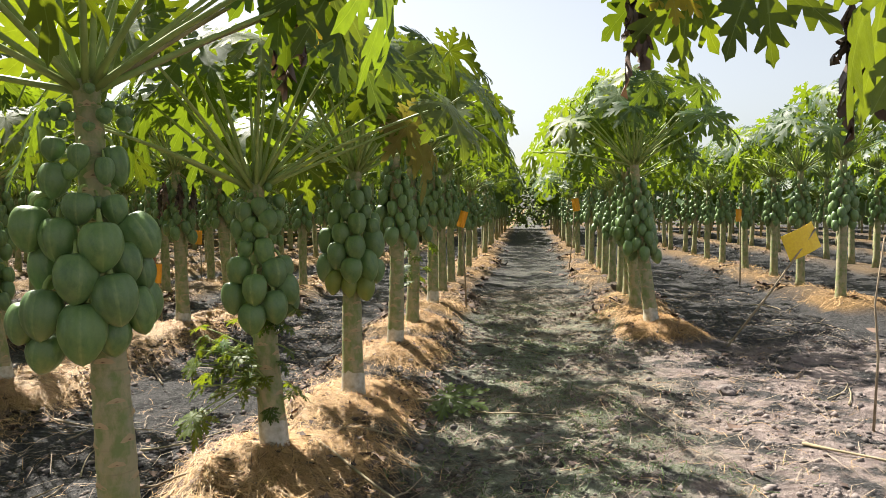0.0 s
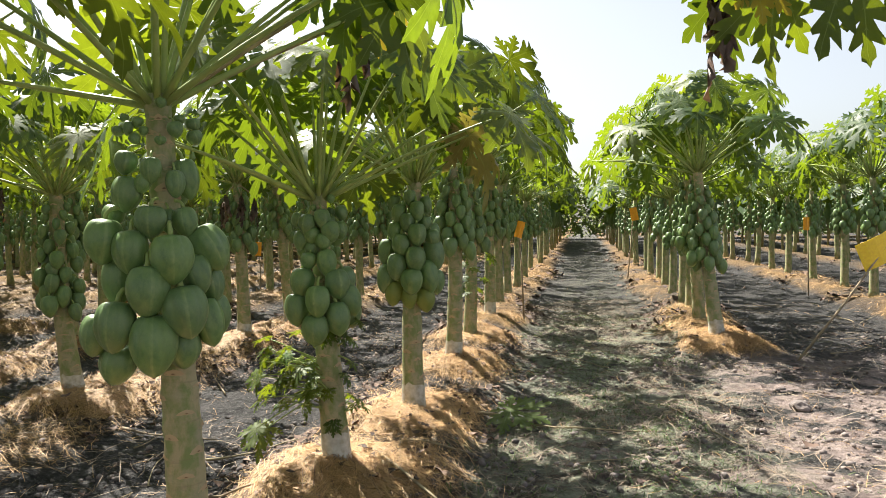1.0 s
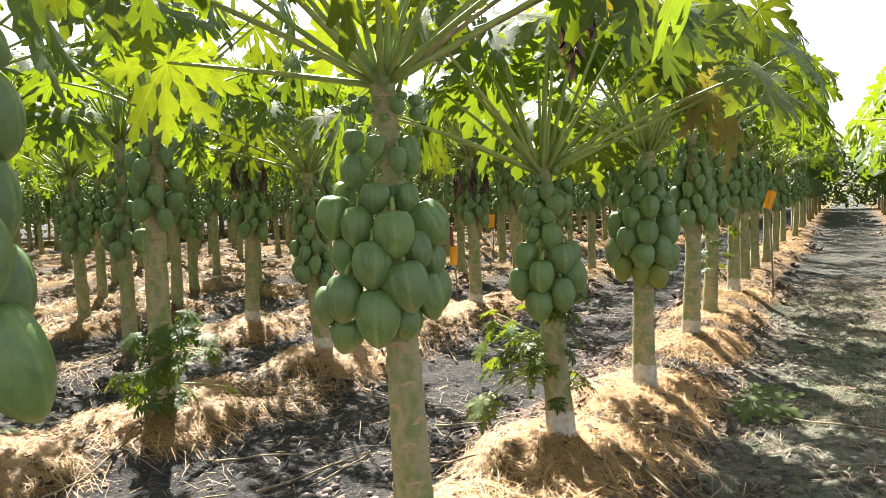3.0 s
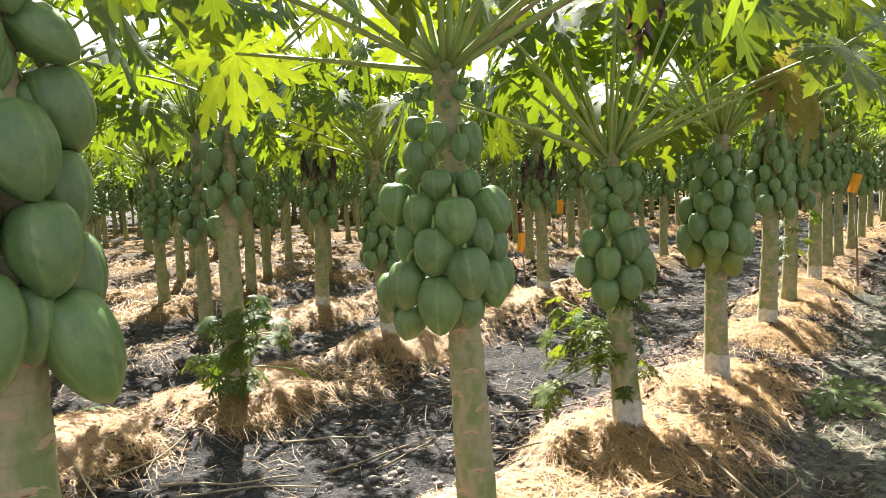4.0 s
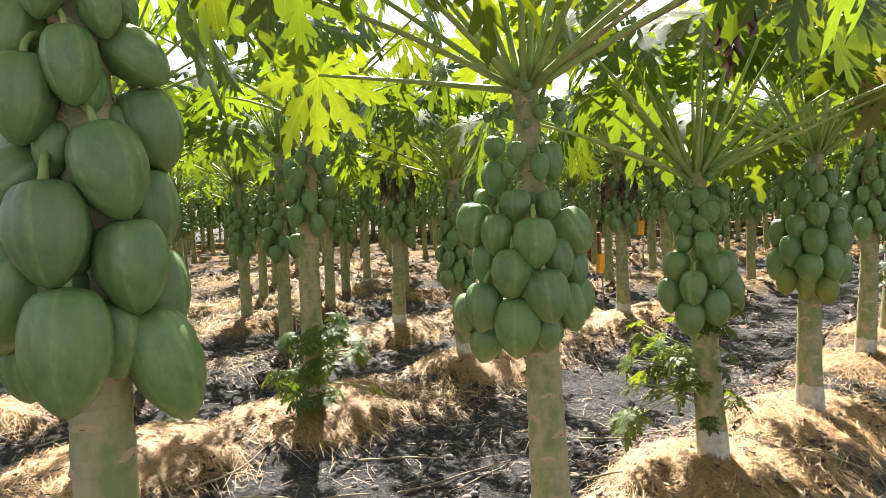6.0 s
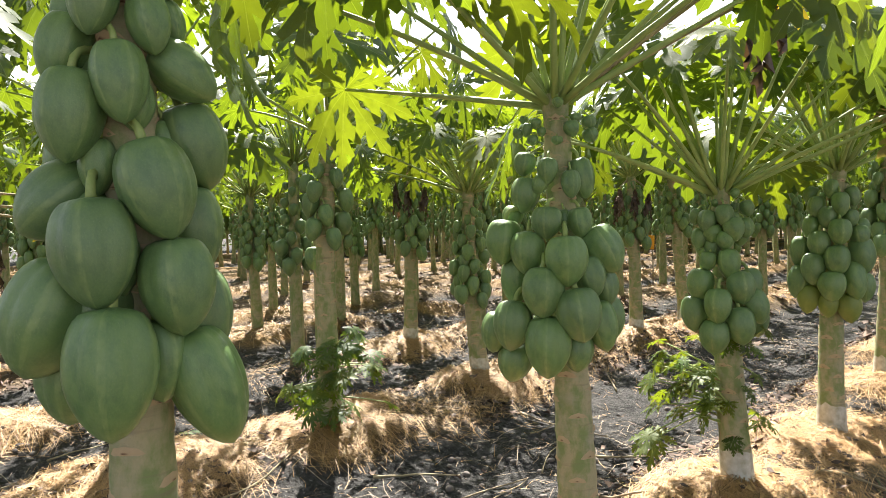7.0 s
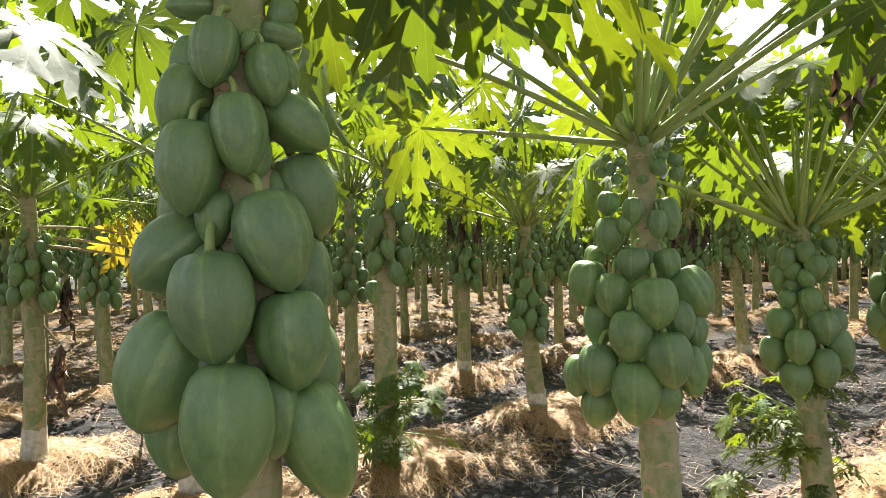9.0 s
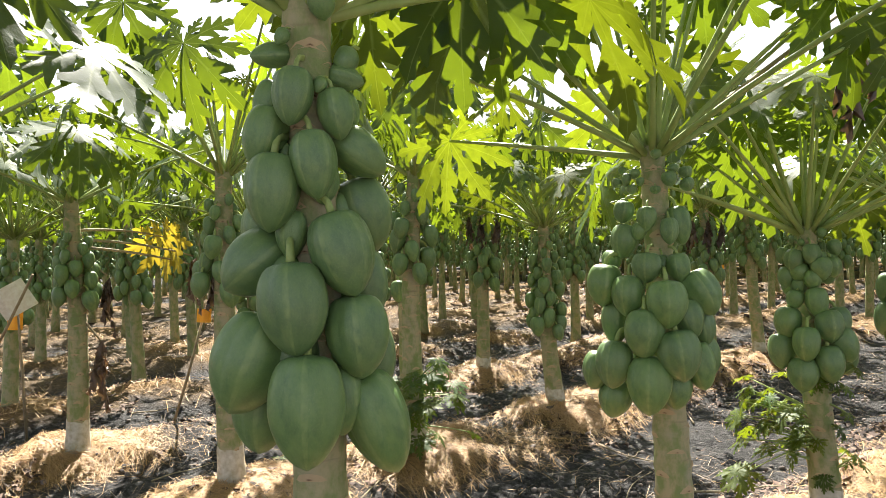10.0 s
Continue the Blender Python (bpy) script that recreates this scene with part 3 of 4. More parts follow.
FRUITS_D += [(-149, 1.127, 0.185, 0.118, -2, 0.193), (-103, 1.176, 0.158, 0.12, 2, 0.179), (-68, 1.247, 0.157, 0.119, 0, 0.182), (-23, 1.22, 0.124, 0.105, 6, 0.169), (-129, 1.272, 0.141, 0.101, 0, 0.162), (-93, 1.333, 0.135, 0.1, -2, 0.146), (-67, 1.412, 0.143, 0.096, 2, 0.142), (-123, 1.396, 0.136, 0.097, -2, 0.144), (-37, 1.326, 0.105, 0.089, 0, 0.129)]
FRUITS_D += [(-16, 1.458, 0.121, 0.078, 4, 0.103), (-94, 1.507, 0.113, 0.082, 0, 0.104), (-154, 1.469, 0.115, 0.087, -4, 0.139)]
FRUITS_D += [(20, 0.9, 0.18, 0.13, 0, 0.17), (80, 0.86, 0.18, 0.13, 0, 0.17), (140, 0.9, 0.18, 0.13, 0, 0.17), (50, 1.05, 0.17, 0.125, 0, 0.17), (110, 1.08, 0.17, 0.125, 0, 0.17), (170, 1.1, 0.16, 0.12, 0, 0.17), (30, 1.25, 0.15, 0.11, 0, 0.15), (90, 1.27, 0.15, 0.11, 0, 0.15), (150, 1.3, 0.14, 0.1, 0, 0.14), (60, 1.42, 0.12, 0.09, 0, 0.11), (130, 1.44, 0.12, 0.09, 0, 0.11)]

BASE = 0.12
LABEL = "fruiting papaya tree with ringed grey trunk"
tree_a = papaya_tree(-0.70, 0.965, 0.05, (-0.008, -0.008), 2.02, FRUITS_A, leaf_plan(3, 19, 1.0), 11, "papaya tree heavy with large green ribbed papayas", 0.066, 0.046, True, 0, (-0.85, 0.53), skin=FRUITS, special=[
    (reach_to((0.02, 0.46, 0.22), 0.34, 68, 300), "green"), (reach_to((-0.47, 0.55, 0.31), 0.36, 60, 135), "pale"), (reach_to((-0.17, 0.85, 0.34), 0.38, 64, 285), "green")])
tree_b = papaya_tree(-0.735, 2.53, BASE, (-0.063, -0.042), 1.785, FRUITS_B, leaf_plan(5, 16, 1.08), 12, "papaya tree with a dense cluster of green papayas on straw mulch", 0.078, 0.042, True, 0.0, (-0.5, 0.87), placed=True, skin=FRUITS, special=[
    (reach_to((0.42, 0.85, 0.62), 0.46, 92, 300), "withered"), (reach_to((0.53, 0.89, 0.52), 0.22, 78, 110), "yellow"),
    (reach_to((-0.78, -0.23, 0.13), 0.33, 62, 165, 0.02), "pale"), (reach_to((-0.76, -0.31, 0.58), 0.38, 56, 150), "green"),
    (reach_to((0.45, 0.55, 0.58), 0.40, 62, 320), "green"), (reach_to((0.68, 0.60, 0.48), 0.36, 62, 330), "green"), (reach_to((-0.30, 0.75, 0.55), 0.40, 55, 110), "pale")])
tree_c = papaya_tree(-0.72, 4.04, BASE, (-0.078, -0.024), 1.50, FRUITS_C, leaf_plan(8, 17, 1.12), 13, "papaya tree with side shoots low on its lime-washed trunk", 0.08, 0.044, True, 0.2, (-0.3, 0.95), placed=True, special=[
    (reach_to((0.78, 0.33, 0.36), 0.36, 50, 25, 0.02), "faded"), (reach_to((0.60, 0.50, 0.48), 0.36, 50, 20), "green"), ((200, 25, 1.1, 0.02, 0.33, 40), "green"),
    (reach_to((-0.35, 0.20, 0.62), 0.42, 40, 150), "green"), (reach_to((-0.15, -0.30, 0.75), 0.40, 40, 250), "green"), (reach_to((-0.50, -0.15, 0.45), 0.40, 50, 190), "green"), (reach_to((0.10, 0.32, 0.80), 0.40, 35, 60), "green")])
young_fruits(tree_a, (-0.008, -0.008), 2.02, 1, 6)
for az, h, length, width, lean, off in YOUNG_B:
    k, a = h / 1.785, radians(az)
    m = Matrix.Translation((-0.063 * k + math.cos(a) * off, -0.042 * k + math.sin(a) * off, h)) @ Matrix.Rotation(radians(-lean), 4, Vector((-0.5, 0.87, 0))) @ Matrix.Rotation(a + 1.57, 4, "Z") @ Matrix.Diagonal((width, width, length, 1))
    part("young_fruit", FRUITS_PLAIN[int(h * 1000) % 4], tree_b, m, "small pale green young papaya")
young_fruits(tree_c, (-0.078, -0.024), 1.50, 3, 8)

# x, y, top of the stem dx, dy, height, lowest and highest fruit, fruits, fruit length, lime wash, seed
NEAR = [
    (-0.60, 5.37, 0.03, 0.01, 1.64, 0.63, 1.45, 30, 0.19, 0.10, 21), (-0.62, 7.16, 0.02, 0.0, 1.90, 0.95, 1.78, 30, 0.18, 0.12, 22),
    (-0.70, 8.75, 0.0, 0.05, 1.85, 0.95, 1.7, 26, 0.18, 0.0, 23), (-0.66, 10.4, -0.02, 0.0, 2.2, 1.05, 2.0, 34, 0.18, 0.12, 24),
    (2.11, 8.88, -0.22, 0.03, 1.86, 0.68, 1.62, 34, 0.19, 0.10, 25), (2.10, 10.16, -0.16, 0.0, 1.95, 0.8, 1.75, 32, 0.18, 0.0, 26),
]
NEAR += [
    (-3.34, 3.67, 0.03, 0.0, 1.98, 1.18, 1.85, 17, 0.18, 0.12, 31), (-3.45, 5.49, -0.07, -0.05, 1.62, 0.58, 1.48, 30, 0.17, 0.08, 32),
    (-3.37, 8.40, -0.04, -0.02, 1.84, 0.95, 1.7, 26, 0.17, 0.08, 33), (-3.30, 9.67, -0.18, 0.0, 1.85, 1.05, 1.7, 24, 0.17, 0.05, 34),
    (-5.20, 6.45, 0.02, 0.0, 1.94, 0.9, 1.8, 26, 0.18, 0.08, 35), (-5.30, 2.03, -0.01, 0.0, 1.86, 1.02, 1.55, 22, 0.17, 0.14, 36),
    (-3.68, 2.40, -0.02, 0.0, 1.95, 1.1, 1.75, 18, 0.17, 0.16, 37), (-3.45, 0.78, 0.03, 0.0, 1.95, 1.0, 1.75, 18, 0.17, 0.1, 39), (-5.4, 0.72, 0.0, 0.02, 1.9, 0.9, 1.7, 24, 0.17, 0.1, 40),
]
for n, (x, y, dx, dy, h, low, high, count, full, lime, seed) in enumerate(NEAR):
    close = seed == 21
    papaya_tree(x, y, BASE, (dx, dy), h, FRUITS_D if close else fruit_plan(seed, low, high, int(count * 1.3), full), leaf_plan(seed + 50, 18 if seed in (31, 36, 37, 39) else 30 if x > -1 else 28, 1.22 if x > -1 else 1.15), seed,
                LABEL + (" and lime-washed foot" if lime else ""), 0.082, 0.05, True, lime and lime + 0.07, (-0.25, 0.97) if close else None, ripe=3 if close else 0, placed=close,
                special=[((70 * k - 120, -35, 0.16 + 0.03 * k, 0.1, 0.34, 92), "withered") for k in range(5)] if seed in (35, 33) else [])
# the thin broken stem beside its neighbour, with one papaya
papaya_tree(-3.62, 3.82, BASE, (0.0, 0.0), 1.3, [(-60, 1.12, 0.17, 0.125, 4)], [], 38, "thin topless papaya stem with a single green papaya", 0.05, 0.044)
# the tree beside the track whose leaves hang into the way
tree_r = papaya_tree(2.05, 2.1, BASE, (0.0, 0.0), 1.86, fruit_plan(41, 1.1, 1.8, 18, 0.18), leaf_plan(95, 8), 41, LABEL, 0.062, 0.044, special=[
    (reach_to((-0.98, 0.02, 0.12), 0.28, 66, 110), "pale"), (reach_to((-0.80, 0.0, 0.14), 0.28, 70, 85), "pale"), (reach_to((-0.68, -0.40, 0.0), 0.34, 60, 118), "pale"), (reach_to((-0.58, -0.46, -0.04), 0.30, 66, 95), "pale"),
    (reach_to((-1.06, 0.10, 0.12), 0.24, 76, 130), "green"), (reach_to((-1.12, 0.04, 0.12), 0.27, 95, 200), "withered"), (reach_to((-0.65, -0.12, 0.0), 0.30, 95, 200), "withered"), (reach_to((-1.02, 0.0, 0.10), 0.13, 80, 120), "yellow")])

# stands of the same tree further off, four models and their copies
MODELS = [papaya_tree(x, y, BASE, (dx, dy), h, fruit_plan(s, low, h - 0.2, 38, 0.18), leaf_plan(s + 70, 25, 1.2), s, LABEL, 0.076, 0.05, False)
          for x, y, dx, dy, h, low, s in ((-5.38, 8.0, 0.03, 0.02, 1.9, 0.9, 51), (-5.94, 9.38, -0.05, 0.03, 1.8, 0.85, 52), (-7.24, 7.2, 0.02, -0.04, 2.0, 1.0, 53), (-7.47, 6.0, -0.1, 0.0, 1.75, 0.75, 54))]
taken = [(o[0], o[1]) for o in NEAR] + [(-0.7, 0.965), (-0.735, 2.53), (-0.72, 4.04), (2.05, 2.1), (-3.62, 3.82), (-5.38, 8.0), (-5.94, 9.38), (-7.24, 7.2), (-7.47, 6.0)]
MID = [(-0.72, 12.2), (-0.75, 13.9), (-0.7, 15.3), (-0.7, 17.4), (-0.76, 20.3), (2.15, 11.4), (2.2, 12.5), (2.2, 13.9), (2.25, 15.5), (2.3, 17.07), (2.25, 18.7), (2.3, 20.3), (5.16, 11.34), (5.4, 13.6), (5.5, 15.3),
       (5.38, 16.8), (5.36, 18.64), (5.4, 20.3)]
MID += [(-5.47, 12.1), (-5.6, 14.2), (-5.5, 15.8), (-3.42, 11.6), (-3.4, 13.2), (-3.42, 14.9), (-7.4, 2.13), (-7.95, 3.6), (-8.4, 10.0), (-8.87, 9.0), (-9.36, 4.96), (-9.1, 3.3), (-9.3, 7.6), (-9.3, 10.8), (-10.1, 4.4), (-10.8, 3.4), (-11.3, 5.6),
        (-10.4, 11.0), (-11.1, 9.2), (-7.4, 8.9), (-7.3, 11.8)]
rng = random.Random(77)
for x, y in MID:
    taken.append((x, y))
    copy_thing(rng.choice(MODELS), pose(x, y, BASE, 0, 0, rng.uniform(0, 360)) @ Matrix.Diagonal((1, 1, rng.uniform(0.92, 1.1), 1)))


# far trees: three plain models, trunk, fruit and crown each one mesh
def far_model(seed):
    tree = thing("papaya_tree", pose(0, 0, 0), LABEL, "papaya tree", "papaya trees of the orchard")
    pts, radii, mesh = trunk_mesh((0.03, 0.02), 0.075, 0.05, 1.9, 7, 8, seed)
    part("trunk", mesh, tree)
    v0, f0, _, _ = fruit_shape(seed, 6, 5, False)
    pieces = []
    for az, fz, length, width, lean in fruit_plan(seed, 0.8, 1.7, 26, 0.19):
        p, r = on_axis(pts, radii, fz)
        pieces.append((v0, f0, Matrix.Translation(p + Vector((math.cos(radians(az)), math.sin(radians(az)), 0)) * (r + 0.52 * width)) @ Matrix.Diagonal((width, width, length, 1))))
    v, f = joined(pieces)
    tagged(part("fruit_cluster", mesh_of("fruit_cluster", v, f, M_FRUIT, True), tree), kind="stuff")
    stalks, blades = [], []
    shapes = [blade_shape(seed * 5 + k, False, 0.3) for k in range(3)]
    for k, (az, el, length, sag, size, pitch) in enumerate(leaf_plan(seed + 200, 20, 1.1)):
        pp, (v, f) = petiole_shape(az, el, length, sag, 3, 0.011, 2)
        stalks.append((v, f, Matrix.Translation((0.03, 0.02, 1.86))))
        b = shapes[k % 3]
        blades.append((b[0], b[1], Matrix.Translation((0.03, 0.02, 1.86)) @ blade_frame(pp, size * 1.1, pitch, 15 * math.sin(k))))
    tagged(part("leaf_stalks", mesh_of("leaf_stalks", *joined(stalks), M_STALK, True), tree), kind="stuff")
    tagged(part("crown", mesh_of("crown", *joined(blades), M_LEAF_FAR, True), tree), kind="stuff")
    return tree


FAR_MODELS = [far_model(s) for s in (301, 302, 303)]
spots = []
ROW_X = [-0.72, -3.4, -5.4, -7.35, -9.25, -11.1, -13.0, -14.9, -16.8, -18.7, -20.6, -22.5, -24.4, -26.3, -28.2, -30.1, 2.2, 5.35, 8.3, 11.3, 14.3, 17.3, 20.3]
for rx in ROW_X:
    y = -7.5 + rng.uniform(0, 1)
    while y < 47:
        x = rx + rng.uniform(-0.12, 0.12)
        angle = math.degrees(math.atan2(-(x - 0.6), y - 0.2))
        dist = math.hypot(x - 0.6, y - 0.2)
        seen = -38 < angle < 84
        clear = all((x - a) ** 2 + (y - b) ** 2 > 1.25 ** 2 for a, b in taken)
        open_side = rx > 0 and y < (8.3 if rx < 3 else 10.8)
        if clear and y > 0.7 and not open_side and (seen or dist < 9) and not (abs(x) < 1.9 and y < 0.6 and rx > -3):
            spots.append((dist, x, y))
        y += rng.uniform(1.4, 1.65)
spots.sort()
SINGLE = 230
for n, (dist, x, y) in enumerate(spots[:SINGLE]):
    m = pose(x, y, BASE, 0, 0, rng.uniform(0, 360)) @ Matrix.Diagonal((1, 1, rng.uniform(0.9, 1.12), 1))
    if n < 3:
        FAR_MODELS[n].matrix_basis = m
    else:
        copy_thing(FAR_MODELS[n % 3], m)

# the rest of the orchard, too far to pick apart
pieces_t, pieces_f, pieces_c = [], [], []
v_t, f_t = tube([(0, 0, -0.1), (0.02, 0.02, 1.9)], [0.06, 0.045], 4)
v_f, f_f = tube([(0, 0, 0.8), (0, 0, 1.0), (0, 0, 1.4), (0, 0, 1.75)], [0.08, 0.19, 0.16, 0.06], 7)
for dist, x, y in spots[SINGLE:]:
    m = pose(x, y, BASE, 0, 0, rng.uniform(0, 360)) @ Matrix.Diagonal((1, 1, rng.uniform(0.9, 1.12), 1))
    pieces_t.append((v_t, f_t, m))
    pieces_f.append((v_f, f_f, m))
    for az, el, length, sag, size, pitch in leaf_plan(rng.randrange(999), 18):
        p = Vector((math.cos(radians(az)) * length * 0.75, math.sin(radians(az)) * length * 0.75, 1.86 + length * math.sin(radians(el)) - 0.1))
        s = size * 1.5
        quad = [(-s, 0, -0.1 * s), (0, -0.6 * s, 0), (s, 0, -0.25 * s), (0.1 * s, 0.6 * s, 0), (0.5 * s, -0.9 * s, -0.2 * s), (0.5 * s, 0.9 * s, -0.2 * s)]
        pieces_c.append((quad, [(0, 1, 3), (1, 2, 3), (1, 4, 2), (3, 2, 5)], m @ Matrix.Translation(p) @ Matrix.Rotation(radians(az), 4, "Z") @ Matrix.Rotation(radians(pitch), 4, "Y")))
far_rows = thing("orchard_trees", pose(0, 0, 0), "far rows of fruiting papaya trees fading together", "papaya trees", kind="stuff")
part("trunks", mesh_of("trunks", *joined(pieces_t), M_TRUNK, True), far_rows)
part("fruit_clusters", mesh_of("fruit_clusters", *joined(pieces_f), M_FRUIT, True), far_rows)
part("crowns", mesh_of("crowns", *joined(pieces_c), M_LEAF_FAR), far_rows)


# ---- ground ----
def hash_noise(x, y, seed):
    """Smooth value noise on numpy arrays, from 0 to 1."""
    xi, yi = np.floor(x), np.floor(y)
    xf, yf = x - xi, y - yi
    u, v = xf * xf * (3 - 2 * xf), yf * yf * (3 - 2 * yf)

    def corner(a, b):
        h = np.sin(a * 127.1 + b * 311.7 + seed * 74.7) * 43758.5453
        return h - np.floor(h)

    return (corner(xi, yi) * (1 - u) + corner(xi + 1, yi) * u) * (1 - v) + (corner(xi, yi + 1) * (1 - u) + corner(xi + 1, yi + 1) * u) * v


def fbm(x, y, scale, seed, octaves=4):
    total, amp, norm = 0, 1.0, 0
    for k in range(octaves):
        total = total + amp * hash_noise(x * scale * 2**k + 13.7 * k, y * scale * 2**k + 7.1 * k, seed + k)
        norm += amp
        amp *= 0.5
    return total / norm


def ridge(x, y):
    """How much of a planting ridge lies under a place, 0 to 1."""
    total = np.zeros_like(x)
    wob = (fbm(x, y, 0.7, 5) - 0.5) * 0.5
    for rx in ROW_X:
        near = np.abs(x - rx) < 1.4
        if not near.any():
            continue
        xn, yn = x[near], y[near]
        width = 0.50 * (0.75 + 0.6 * fbm(xn * 0 + rx, yn, 0.9, 8))
        on = np.ones_like(xn)
        if rx > 0:
            begin = 8.2 if rx < 3 else 10.4
            on = np.clip((yn - begin) / 0.5, 0, 1)
        total[near] = np.maximum(total[near], on * np.exp(-(((xn - rx + wob[near]) / width) ** 4)))
    return total


def heaps(x, y):
    """How much of a straw heap round a trunk lies under a place, 0 to 1."""
    wx, wy = x + (fbm(x, y, 1.3, 15) - 0.5) * 0.6, y + (fbm(x, y, 1.1, 25) - 0.5) * 0.6
    total = np.where((y > 11) | (x < -8), np.where(x > 1.2, 0.3, 0.5), 0.0)
    for a, b in taken:
        near = (np.abs(wx - a) < 1.1) & (np.abs(wy - b) < 1.1)
        if a > -9 and b < 12 and near.any():
            total[near] = np.maximum(total[near], np.exp(-((((wx[near] - a) / 0.62) ** 2 + ((wy[near] - b) / 0.60) ** 2) ** 2)))
    return total


def ground_height(x, y):
    near = np.exp(-((np.hypot(x, y - 4) / 40) ** 4))
    r = ridge(x, y)
    clods = (fbm(x, y, 5.0, 21, 5) - 0.5) * 0.085 + (fbm(x, y, 1.1, 31, 3) - 0.5) * 0.06
    lumps = np.maximum(fbm(x, y, 3.0, 41, 3) - 0.5, 0) * 0.14 * r
    return near * (0.125 * r * (0.45 + 0.55 * heaps(x, y)) - 0.05 * (1 - r) + clods + lumps * 1.3) - 0.01


def mulch_weight(x, y):
    """How thickly straw lies at a place, 0 to 1: heaped in patches along the ridges."""
    patch = np.clip((fbm(x, y, 0.9, 61) - 0.40) * 6, 0, 1)
    h = heaps(x, y)
    return np.clip(np.clip(ridge(x, y) * 1.25 - 0.15, 0, 1) * (0.10 + 0.5 * patch) * (0.4 + 0.6 * h) + 0.75 * h * h * np.clip(1.5 * ridge(x, y), 0, 1), 0, 1) + 0.004


def axis(low, high, step, far_low, far_high):
    mid = np.arange(low, high, step)
    up, down = [high], [low]
    while up[-1] < far_high:
        up.append(up[-1] + max(step, (up[-1] - high) * 0.09 + step))
    while down[-1] > far_low:
        down.append(down[-1] - max(step, (low - down[-1]) * 0.09 + step))
    return np.array(down[:0:-1] + list(mid) + up)


def ground():
    xs, ys = axis(-6.5, 4.5, 0.045, -900, 900), axis(0.5, 9.5, 0.045, -900, 1500)
    gx, gy = np.meshgrid(xs, ys)
    gz = ground_height(gx, gy)
    n, m = len(xs), len(ys)
    co = np.stack([gx, gy, gz], -1).reshape(-1, 3)
    idx = np.arange(n * m).reshape(m, n)
    quads = np.stack([idx[:-1, :-1], idx[:-1, 1:], idx[1:, 1:], idx[1:, :-1]], -1).reshape(-1, 4)
    me = bpy.data.meshes.new("ground")
    me.vertices.add(len(co))
    me.vertices.foreach_set("co", co.ravel())
    me.loops.add(quads.size)
    me.loops.foreach_set("vertex_index", quads.ravel())
    me.polygons.add(len(quads))
    me.polygons.foreach_set("loop_start", np.arange(0, quads.size, 4))
    me.polygons.foreach_set("use_smooth", np.ones(len(quads), bool))
    me.update(calc_edges=True)
    r = ridge(gx, gy)
    dry = np.clip((gx - 0.9) / 0.8, 0, 1) * np.clip((9.0 - gy) / 1.5, 0, 1)
    moss = np.exp(-(((gx - 0.85) / 0.95) ** 4)) * np.clip((14 - gy) / 4, 0.25, 1) * (gx > -0.4)
    for name, values in (("mulch", mulch_weight(gx, gy)), ("dry", dry), ("moss", moss)):
        me.attributes.new(name, "FLOAT", "POINT").data.foreach_set("value", values.ravel().astype(np.float32))
    me.materials.append(M_GROUND)
    return tagged(new("ground", me), "dark furrowed orchard soil with straw-covered planting ridges", "ground", kind="structure")


ground()


# ---- straw mulch ----
def strands(name, x, y, length, width, lift, seed, mat, label, category, arch=0.35, float_up=0.012):
    """Thin bent blades lying on the ground, one mesh."""
    rs = np.random.RandomState(seed)
    n = len(x)
    a = rs.uniform(0, 2 * np.pi, n)
    ca, sa = np.cos(a), np.sin(a)
    bow = rs.normal(0, 0.18, n) * length
    co = np.zeros((n, 6, 3))
    for k, u in enumerate((-0.5, 0.0, 0.5)):
        px, py = x + ca * length * u - sa * bow * (1 - 4 * u * u), y + sa * length * u + ca * bow * (1 - 4 * u * u)
        pz = ground_height(px, py) + float_up * rs.uniform(0.1, 1, n) + lift * (rs.uniform(0, 1, n) ** 3) * (1 + arch * u) + 0.15 * length * np.abs(rs.normal(0, 0.5, n)) * (1 - abs(2 * u))
        for s in (0, 1):
            co[:, 2 * k + s] = np.stack([px - sa * width * (s - 0.5), py + ca * width * (s - 0.5), pz + (s - 0.5) * width * rs.uniform(-0.8, 0.8, n)], -1)
    base = np.arange(n)[:, None] * 6
    quads = np.concatenate([base + [0, 2, 3, 1], base + [2, 4, 5, 3]], 1).reshape(-1, 4)
    me = bpy.data.meshes.new(name)
    me.vertices.add(n * 6)
    me.vertices.foreach_set("co", co.ravel())
    me.loops.add(quads.size)
    me.loops.foreach_set("vertex_index", quads.ravel())
    me.polygons.add(len(quads))
    me.polygons.foreach_set("loop_start", np.arange(0, quads.size, 4))
    me.update(calc_edges=True)
    me.materials.append(mat)
    return tagged(new(name, me), label, category, kind="stuff")


def scatter(n, x0, x1, y0, y1, seed, weight):
    """Random places kept by a weight from 0 to 1."""
    rs = np.random.RandomState(seed)
    x, y = rs.uniform(x0, x1, n), rs.uniform(y0, y1, n)
    keep = rs.uniform(0, 1, n) < weight(x, y)
    return x[keep], y[keep]


rs = np.random.RandomState(5)
x, y = scatter(560000, -6.5, 3.2, 1.0, 9.5, 71, mulch_weight)
strands("straw_mulch", x, y, rs.uniform(0.05, 0.22, len(x)), 0.0028, 0.032, 72, M_STRAW, "loose golden rice straw mulch heaped round the trunks", "straw")
x, y = scatter(60000, -5.5, 1.2, 1.0, 6.5, 78, lambda a, b: mulch_weight(a, b) * heaps(a, b))
strands("straw_mulch", x, y, rs.uniform(0.14, 0.36, len(x)), 0.0032, 0.04, 79, M_STRAW, "long loose straw on top of the heaps", "straw")
x, y = scatter(150000, -14, 6.5, 1.0, 22, 73, lambda a, b: mulch_weight(a, b) * ((b > 9) | (a < -6)))
